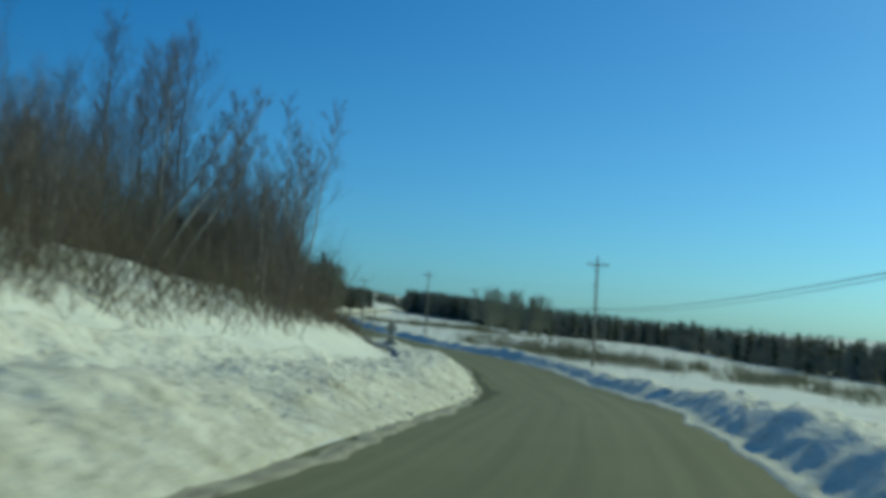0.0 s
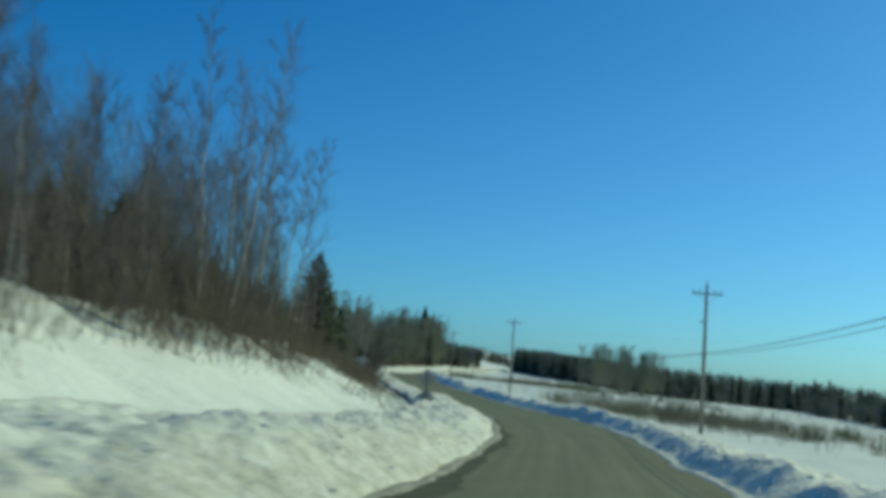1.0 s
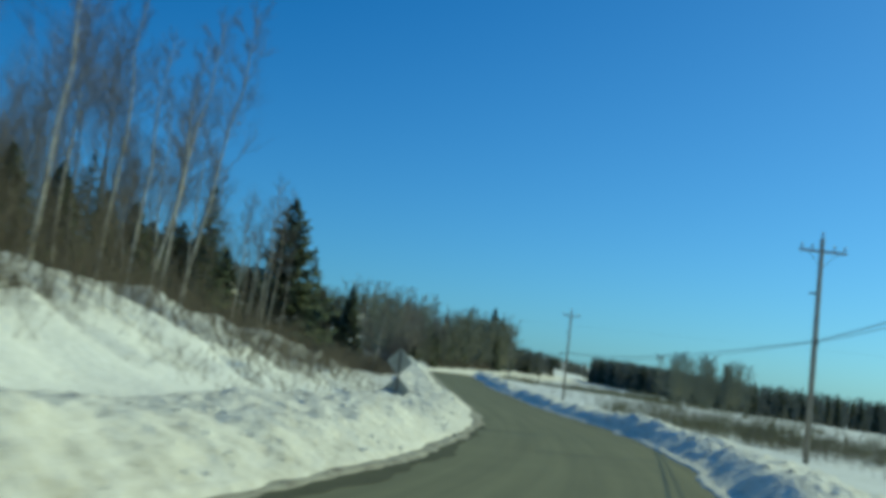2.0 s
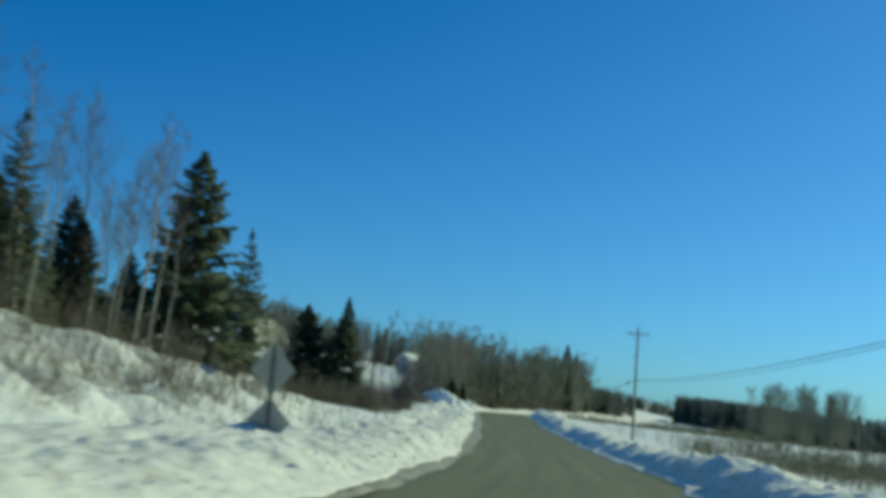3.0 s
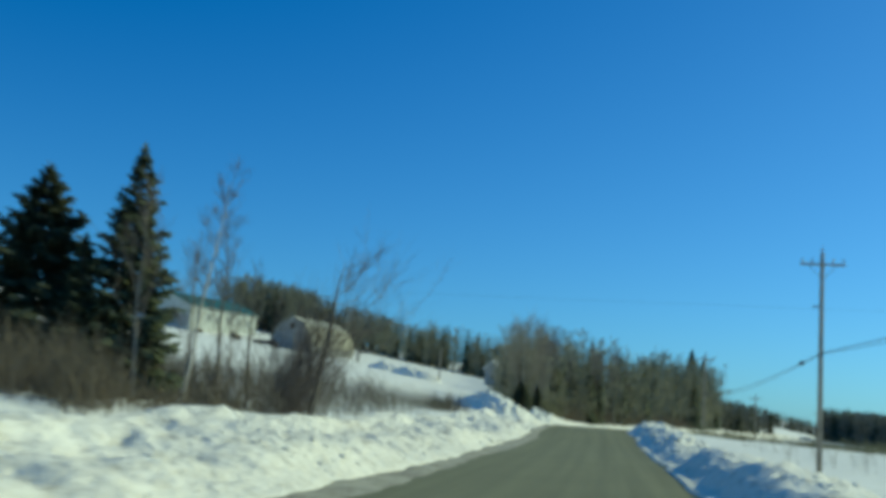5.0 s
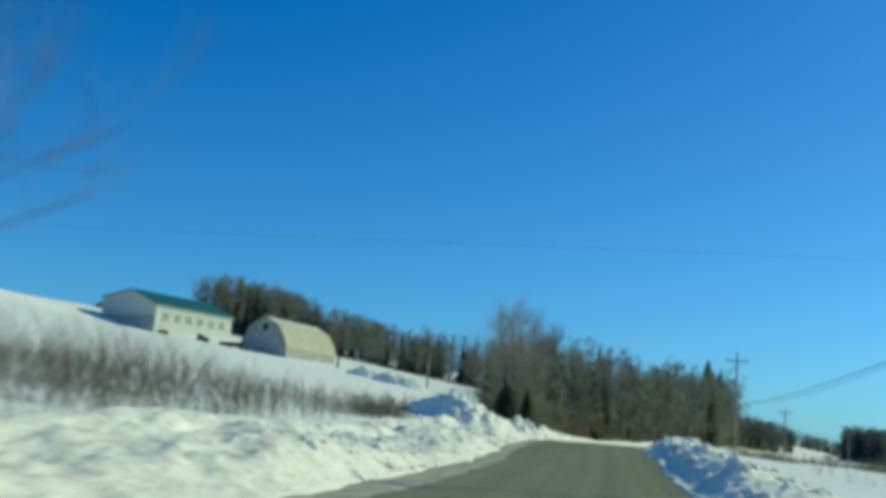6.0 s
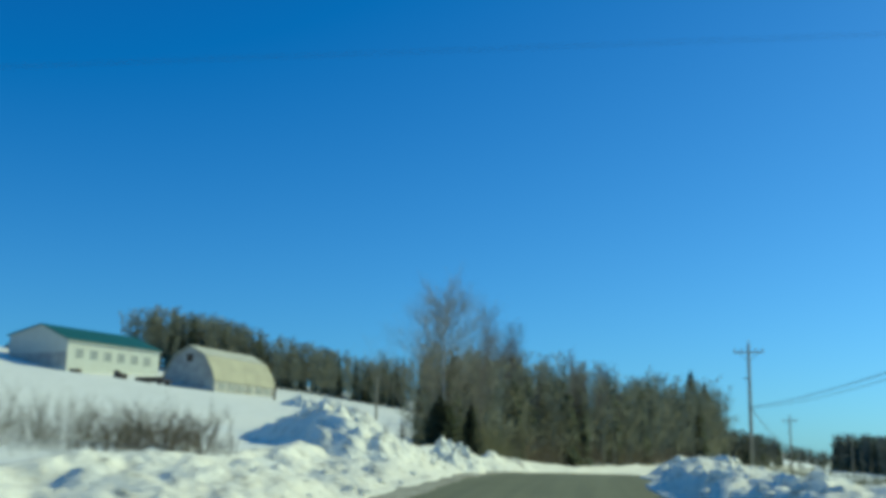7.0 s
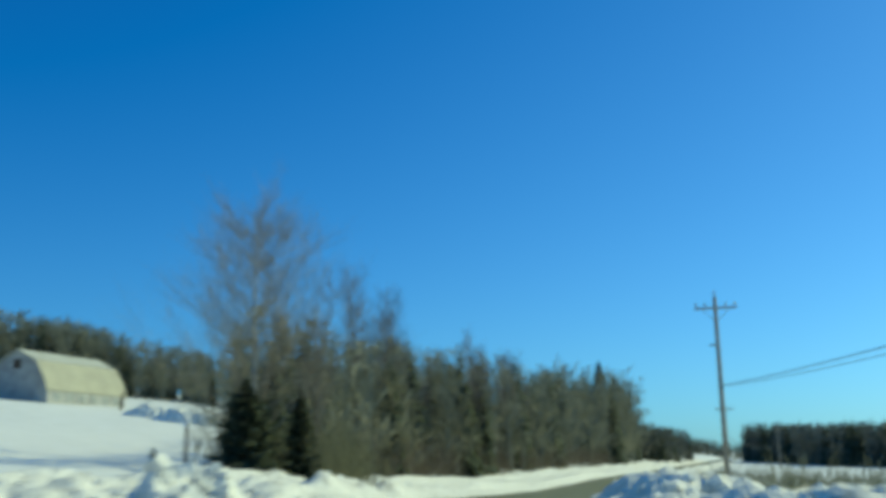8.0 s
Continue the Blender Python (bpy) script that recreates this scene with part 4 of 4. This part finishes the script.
SNOWROOF = material("frosted_shingle", (0.50, 0.50, 0.45), 0.85, dark=(0.40, 0.40, 0.36), scale=0.5, bump=0.3, bump_scale=8)
# long white barn with a green roof: near corner of its eave wall at (-80.8, 270.6)
ridge1 = math.atan2(-(-73.1 + 80.8), 289.8 - 270.6)
W1, L1, H1 = 14.5, 21.0, 4.4
base1 = 20.6 - H1
m1 = Matrix.Translation((-80.8, 270.6, base1)) @ Matrix.Rotation(ridge1, 4, "Z") @ Matrix.Translation((-W1 / 2, 0, 0))
barn1 = thing("barn", m1, "long white barn with green metal roof and several windows", "barn", "farm buildings")
prof1 = [(-W1 / 2, H1 + 1.2), (0.6, H1 + 2.7), (W1 / 2, H1)]
part("wall", gable_body(W1, L1, H1, 2.7, prof1), SIDING, barn1, smooth=False)
part("roof", roof_shell(L1, [(-W1 / 2 - 0.4, H1 + 1.1), (0.6, H1 + 2.72), (W1 / 2 + 0.4, H1 - 0.18)]), GREENROOF, barn1, "green metal roof", smooth=False)
# the gable's lower part is a darker grey band
part("lower_band", block((W1 - 0.3, 0.06, 2.3), (0, -0.04, 1.15), 0.01), GREYSIDE, barn1, "grey band along the foot of the gable", smooth=False)
part("eave_board", block((0.12, L1 + 0.6, 0.3), (W1 / 2 + 0.3, L1 / 2, H1 - 0.22), 0.02), SIDING, barn1, smooth=False)
for i in range(6):
    window_unit(barn1, 1.5, 1.5, (W1 / 2 + 0.02, 2.6 + i * 3.1, 2.2), radians(90))

# gambrel-roofed barn
ridge2 = math.atan2(-(-51.4 + 55.6), 276.6 - 260.3)
W2, L2 = 9.5, 17.0
base2 = 11.6
m2 = Matrix.Translation((-55.6, 260.3, base2)) @ Matrix.Rotation(ridge2, 4, "Z")
barn2 = thing("barn", m2, "gambrel-roofed barn with pale weathered shingles and a grey gable", "barn", "farm buildings")
arch = [(-W2 / 2, 1.4), (-W2 * 0.445, 3.0), (-W2 * 0.31, 5.2), (0, 6.75)]
arch = arch + [(-x, z) for x, z in reversed(arch[:-1])]
part("wall", gable_body(W2, L2, 1.3, 5, [(x * 0.985, z - 0.02) for x, z in arch]), GREYSIDE, barn2, "grey board gable walls", smooth=False)
part("roof", roof_shell(L2, arch, 0.12, 0.3), TANROOF, barn2, "pale tan shingle roof", smooth=False)
part("roof_crown", roof_shell(L2, [(x, z + 0.13) for x, z in arch[2:5]], 0.06, 0.28), SNOWROOF, barn2, "frosted grey upper roof slopes", smooth=False)
part("loft_door", block((1.1, 0.08, 1.2), (0, -0.06, 5.0), 0.02), DARKSTUFF, barn2, smooth=False)
for i in range(6):
    window_unit(barn2, 1.1, 0.6, (W2 / 2 + 0.03, 2 + i * 2.6, 0.75), radians(90))

# ---- scrub, snow heaps and the small things of the farm ----
spots = []
for i in range(190):
    y = -15 + 215 * rng.random()
    d = 20 + 19 * rng.random()
    wide, tall = rng.uniform(0.5, 1.9), rng.uniform(0.5, 1.3)
    for k in range(int(4 + 5 * wide)):
        spots.append((float(mid_x(y)) + d + rng.gauss(0, wide * 0.6), y + rng.gauss(0, wide), tall * rng.uniform(0.7, 1.15)))
stems_field("meadow_hedge", spots, SCRUB, "olive-brown leafless scrub clumps scattered over the meadow", "scrub", (0.5, 1.4), 4, r=0.018, lean=0.6, forks=4)
spots = [(float(mid_x(y)) + 13 + 9 * rng.random(), y, rng.uniform(0.6, 1.3)) for y in [rng.uniform(40, 98) for i in range(330)]]
stems_field("verge_scrub", spots, STRAW, "thin brown leafless shrubs beside the pole line", "scrub", (0.5, 1.6), 6, r=0.009)
spots = [(-3.8 + rng.gauss(0, 0.25), 88.6 + rng.gauss(0, 0.3), rng.uniform(0.8, 1.3)) for i in range(34)]
stems_field("brush_clump", spots, TWIG, "dense brushy clump of bare stems under a leaning tree", "brush", (1.2, 3.6), 5, r=0.010, lean=0.34, bias=0.34, forks=6)
spots = []
for i in range(10):
    x, y, tall = rng.uniform(-8.5, -4.5), rng.uniform(97, 106), rng.uniform(0.7, 1.2)
    spots += [(x + rng.gauss(0, 0.4), y + rng.gauss(0, 0.4), tall * rng.uniform(0.8, 1.1)) for k in range(4)]
for i in range(12):
    x, y, tall = rng.uniform(-9.5, -5.2), rng.uniform(87.5, 95), rng.uniform(0.8, 1.25)
    spots += [(x + rng.gauss(0, 0.45), y + rng.gauss(0, 0.45), tall * rng.uniform(0.8, 1.1)) for k in range(5)]
stems_field("field_bushes", spots, TWIG, "grey-brown leafless bushes in the roadside field snow", "shrub", (0.8, 2.3), 5, r=0.007, lean=0.6, forks=5)
spots = [(-4.5 + rng.gauss(0, 0.8), 126.3 + rng.gauss(0, 1.1), rng.uniform(0.6, 1.1)) for i in range(44)]
stems_field("roadside_shrubs", spots, REDTWIG, "low dark leafless shrubs beside a snow heap", "shrub", (0.5, 1.25), 7, r=0.010, lean=0.7, forks=5)
spots = []
for i in range(22):
    y, d, wide, tall = rng.uniform(48, 96), rng.uniform(10.5, 21), rng.uniform(0.4, 1.2), rng.uniform(0.6, 1.2)
    spots += [(float(mid_x(y)) + d + rng.gauss(0, wide), y + rng.gauss(0, wide), tall * rng.uniform(0.7, 1.15)) for k in range(9)]
stems_field("verge_bushes", spots, SCRUB, "olive-brown leafless bushes along the pole line", "shrub", (0.5, 1.6), 6, r=0.010, lean=0.6, forks=5)
copy_tree(fir, -3.1, 151.1, 0.11, 1.0, label="tiny spruce half buried in roadside snow")


def snow_heap(x, y, rx, ry, h, label, seed, mat=None, sink=0.25, flat=1.8, peak=(0.0, 0.0), face=None, blocks=0):
    """A heap of shovelled snow: broad, flat-topped, with broken blocks; face: (way x, way y, set-off, steepness) of a side cut away by the blade."""
    n, k = 72, 30
    r = random.Random(seed)
    V, F = [], []

    def up_at(px, py, f):
        body = min(1.0, (1 - f) * flat) ** 0.85 * h
        coarse = (0.34 * abs(float(rough(px, py, 0.7, 3, seed + 3))) + 0.10 * float(rough(px, py, 0.25, 1, seed + 5))) * min(1, (1 - f) * 4)
        up = body * (1 + 0.30 * float(rough(px + seed, py, 1.6, 2, seed))) + coarse
        if face:
            cut = h * 1.25 - (px * face[0] + py * face[1] - face[2]) * face[3] + 0.25 * coarse
            up = min(up, max(cut, -0.1))
        return up

    for j in range(k + 1):
        f = j / k
        for i in range(n):
            a = 2 * math.pi * i / n
            px, py = math.cos(a) * f * rx, math.sin(a) * f * ry
            vx, vy = px + peak[0] * (1 - f), py + peak[1] * (1 - f)
            V.append((vx, vy, top_at(x + vx, y + vy) - sink * f + up_at(px, py, f)))
    for j in range(k):
        for i in range(n):
            F.append((j * n + i, j * n + (i + 1) % n, (j + 1) * n + (i + 1) % n, (j + 1) * n + i))
    ob = new("snow_mound", mesh_of("snow_mound", V, F, mat or BANK, False))
    ob.location = (x, y, 0)
    for b in range(blocks):
        a, f = r.uniform(0, 6.28), r.uniform(0.05, 0.85)
        px, py = math.cos(a) * f * rx, math.sin(a) * f * ry
        if face and px * face[0] + py * face[1] > face[2] + 0.25:
            continue
        size = r.uniform(0.08, 0.26)
        bm = block((size * r.uniform(0.9, 1.7), size * r.uniform(0.8, 1.4), size))
        for v in bm.verts:
            v.co += Vector((r.uniform(-1, 1), r.uniform(-1, 1), r.uniform(-1, 1))) * size * 0.18
        bm.transform(Matrix.Translation((px, py, top_at(x + px, y + py) - sink * f + up_at(px, py, f) + size * 0.1)) @ Euler((r.uniform(-0.6, 0.6), r.uniform(-0.6, 0.6), r.uniform(0, 3))).to_matrix().to_4x4())
        part("snow_block", bm, mat or BANK, ob, smooth=False)
    return tagged(ob, label, "snow heap")


snow_heap(-3.3, 134.6, 4.0, 3.3, 1.0, "tall heap of broken ploughed snow with a sheer shaded side", 3, sink=0.12, flat=1.9, face=(-0.72, -0.69, -0.6, 0.95), blocks=60)
snow_heap(0.7, 141.8, 1.15, 1.8, 0.42, "low heap of broken ploughed snow beside the road", 5, sink=0.12, blocks=18)
snow_heap(-34, 248, 4.0, 2.5, 1.3, "snow-covered heap beside the farmyard", 15)
snow_heap(-27, 240, 5.0, 2.5, 1.2, "low snow-covered heap beside the farmyard", 19)


def snow_chunks(name, count, seed, label, span=(-52, 150), sizes=(0.02, 0.06), west=0.6, patchy=0.85):
    """Broken clods of ploughed snow strewn over the banks."""
    r = random.Random(seed)
    V, F = [], []
    for i in range(count):
        y = r.uniform(*span)
        side = -1 if r.random() < west else 1
        d = side * (3.1 + abs(r.gauss(0, 1.5)) + (0.6 if side > 0 else 0.3))
        x = float(mid_x(y)) + d
        hit, at, nor, _, ob, _ = scene.ray_cast(deps, (x, y, 30), (0, 0, -1))
        if not hit or not ob.name.startswith(("snow_bank", "ground")):
            continue
        if float(rough(x, y, 2.6, 2, 71)) < 0.25 and r.random() < patchy:
            continue
        size = r.uniform(*sizes) * (1.4 if r.random() < 0.1 else 1) * (1.6 if side > 0 else 1)
        k = len(V)
        bm = bmesh.new()
        bmesh.ops.create_icosphere(bm, subdivisions=1, radius=1)
        for v in bm.verts:
            q = v.co * size * r.uniform(0.65, 1.2)
            V.append((at.x + q.x * 1.3, at.y + q.y, at.z + q.z * 0.8 + size * 0.1))
        F.extend(tuple(k + v.index for v in f.verts) for f in bm.faces)
        bm.free()
    return tagged(new(name, mesh_of(name, V, F, BANK, False)), label, "snow clods", kind="stuff")


deps = bpy.context.evaluated_depsgraph_get()
snow_chunks("snow_clods", 2000, 5, "broken clods of ploughed snow strewn over the banks")

snow_chunks("snow_blocks", 420, 6, "large broken blocks of ploughed snow on the banks", (98, 150), (0.05, 0.13), 0.4, 0.6)

stake = thing("wooden_stake", Matrix.Translation((-4.5, 158.8, land_at(-4.5, 158.8))), "weathered wooden stake with a rounded top in snow", "stake")
g = ([], [])
tube(g, [Vector((0, 0, -0.4)), Vector((0.02, 0, 0.7)), Vector((0.05, 0, 1.45))], [0.075, 0.07, 0.065], 9)
part("shaft", g, BARK, stake)
g = ([], [])
tube(g, [Vector((0.05, 0, 1.43)), Vector((0.05, 0, 1.5)), Vector((0.05, 0, 1.58)), Vector((0.05, 0, 1.63))], [0.08, 0.11, 0.09, 0.03], 10)
part("cap", g, SNOW, stake, "little cap of snow")
spots = [(rng.uniform(-4.0, 0.8), rng.uniform(158.5, 168), rng.uniform(0.6, 1.2)) for i in range(120)]
stems_field("tree_foot_brush", spots, SCRUB, "grey-brown brush round the foot of a tall bare tree", "brush", (0.9, 2.4), 6, r=0.011, lean=0.35, forks=6)
spots = []
for i in range(36):
    y, d, wide, tall = rng.uniform(150, 238), rng.uniform(8, 26), rng.uniform(0.6, 2.0), rng.uniform(0.5, 1.2)
    spots += [(float(mid_x(y)) + d + rng.gauss(0, wide), y + rng.gauss(0, wide), tall * rng.uniform(0.7, 1.15)) for k in range(10)]
stems_field("field_scrub", spots, SCRUB, "olive-brown leafless scrub behind the roadside snow bank", "scrub", (0.6, 1.6), 5, r=0.014, lean=0.6, forks=4)

# thin dark lines drawn across the road
for y0, x0, x1, bend in ((17.3, 1.2, 4.6, 0.35), (71.5, 2.6, 6.4, 0.2)):
    V, F = [], []
    for i in range(25):
        f = i / 24
        x = x0 + (x1 - x0) * f
        y = y0 + 1.3 * f + bend * float(lattice(x * 1.7, y0, 3))
        z = float(mid_z(y)) - 0.0025 * (x - float(mid_x(y)))**2 + 0.017
        w = 0.05 + 0.03 * float(lattice(x * 3, y0, 8))
        V += [(x, y - w, z), (x, y + w, z)]
        if i:
            F.append((2 * i - 2, 2 * i - 1, 2 * i + 1, 2 * i))
    tagged(new("road_dark_line", mesh_of("road_dark_line", V, F, CABLE)), "thin dark line across the asphalt", "road crack", kind="structure")

# a splice case on the cable beyond the second pole
for name, x, y, z in (("cable_splice", 14.96, 110.3, 4.62),):
    g = ([], [])
    tube(g, [Vector((0, -0.35, 0)), Vector((0, -0.28, 0)), Vector((0, 0.28, 0)), Vector((0, 0.35, 0))], [0.05, 0.1, 0.1, 0.05], 10)
    ob = new(name, mesh_of(name, g[0], g[1], CABLE))
    ob.location = (x, y, z)
    tagged(ob, "black splice case hanging on the telephone cable", "cable splice")

# snow-roofed house behind the field
house = thing("house", Matrix.Translation((-18.8, 285, land_at(-18.8, 285) - 0.1)) @ Matrix.Rotation(radians(-40), 4, "Z"), "small house with a snow-covered gable roof", "house", "farm buildings")
part("wall", gable_body(4.8, 6.0, 3.6, 1.6, [(-2.4, 3.6), (0, 5.2), (2.4, 3.6)]), GREYSIDE, house, smooth=False)
part("roof", roof_shell(6.0, [(-2.75, 3.4), (0, 5.25), (2.75, 3.4)], 0.25, 0.4), SNOW, house, "roof under thick snow", smooth=False)
window_unit(house, 0.8, 1.0, (0, -0.03, 2.0), 0.0, DARKSTUFF)
for wy in (1.6, 4.2):
    window_unit(house, 0.8, 1.0, (2.43, wy, 2.0), radians(90), DARKSTUFF)


def wheel(parent, x, y, r, w=0.25):
    g = ([], [])
    tube(g, [Vector((x - w / 2, y, r)), Vector((x - w / 2 + 0.04, y, r)), Vector((x + w / 2 - 0.04, y, r)), Vector((x + w / 2, y, r))], [r * 0.9, r, r, r * 0.9], 16)
    part("wheel", g, CABLE, parent, "black rubber wheel")


# dark machinery and posts round the barns
wagon = thing("farm_wagon", Matrix.Translation((-58.3, 253.5, land_at(-58.3, 253.5) - 0.35)) @ Matrix.Rotation(radians(75), 4, "Z"), "low dark flatbed wagon parked in snow by a barn", "wagon")
part("deck", block((2.2, 5.0, 0.18), (0, 0, 0.85), 0.03), DARKSTUFF, wagon, smooth=False)
part("side_board", block((0.08, 5.0, 0.45), (-1.06, 0, 1.15), 0.02), DARKSTUFF, wagon, smooth=False)
part("tongue", block((0.12, 1.8, 0.12), (0, 3.3, 0.6), 0.02), DARKSTUFF, wagon, smooth=False)
for wx in (-0.9, 0.9):
    for wy in (-1.7, 1.7):
        wheel(wagon, wx, wy, 0.42)
rake = thing("farm_implement", Matrix.Translation((-68.6, 264.5, land_at(-68.6, 264.5) + 0.05)) @ Matrix.Rotation(radians(40), 4, "Z"), "dark tilted farm implement standing in snow", "farm implement")
bm = block((0.8, 4.4, 0.8), (0, 0, 0), 0.1)
bm.transform(Matrix.Translation((0, 0, 0.75)) @ Matrix.Rotation(radians(14), 4, "X"))
part("beam", bm, DARKSTUFF, rake, smooth=False)
bm = block((1.3, 0.12, 0.9), (0, -1.9, 0.4), 0.03)
part("blade", bm, DARKSTUFF, rake, smooth=False)
wheel(rake, -0.4, 1.2, 0.5)
bin_box = thing("feed_bin", Matrix.Translation((-77.3, 267.0, land_at(-77.3, 267.0))), "small dark feed bin at a barn corner", "bin")
part("body", block((1.5, 1.3, 1.2), (0, 0, 0.55), 0.06), DARKSTUFF, bin_box, smooth=False)
part("lid", block((1.6, 1.4, 0.1), (0, 0, 1.2), 0.03), DARKSTUFF, bin_box, smooth=False)
post = thing("fence_post", Matrix.Translation((-42.6, 262, land_at(-42.6, 262))), "dark leaning wooden post by a barn wall", "post")
g = ([], [])
tube(g, [Vector((0, 0, -0.4)), Vector((0.05, 0, 1.2)), Vector((0.25, 0, 2.3))], [0.2, 0.18, 0.15], 8)
part("shaft", g, DARKSTUFF, post)

farm_pole = thing("farm_pole", Matrix.Translation((-25.4, 255, land_at(-25.4, 255))), "short wooden yard pole standing in snow", "pole")
g = ([], [])
tube(g, [Vector((0, 0, -0.5)), Vector((0, 0, 6.0))], [0.17, 0.13], 10)
part("shaft", g, POLEWOOD, farm_pole)
part("lamp_arm", block((0.9, 0.08, 0.08), (0.45, 0, 5.8), 0.01), POLEWOOD, farm_pole, smooth=False)

shed = thing("shed", Matrix.Translation((-101, 289, land_at(-101, 289) - 2.5)) @ Matrix.Rotation(radians(-15), 4, "Z"), "small white shed with a dark roof", "shed", "farm buildings")
part("wall", gable_body(4.5, 6.0, 2.6, 1.4, [(-2.25, 2.5), (0, 3.9), (2.25, 2.5)]), SIDING, shed, smooth=False)
part("roof", roof_shell(6.0, [(-2.5, 2.4), (0, 3.95), (2.5, 2.4)], 0.12, 0.3), DARKSTUFF, shed, "dark shingle roof", smooth=False)
for wx in (-1.0, 1.0):
    window_unit(shed, 0.7, 0.8, (wx, -0.03, 1.4), 0.0, DARKSTUFF)
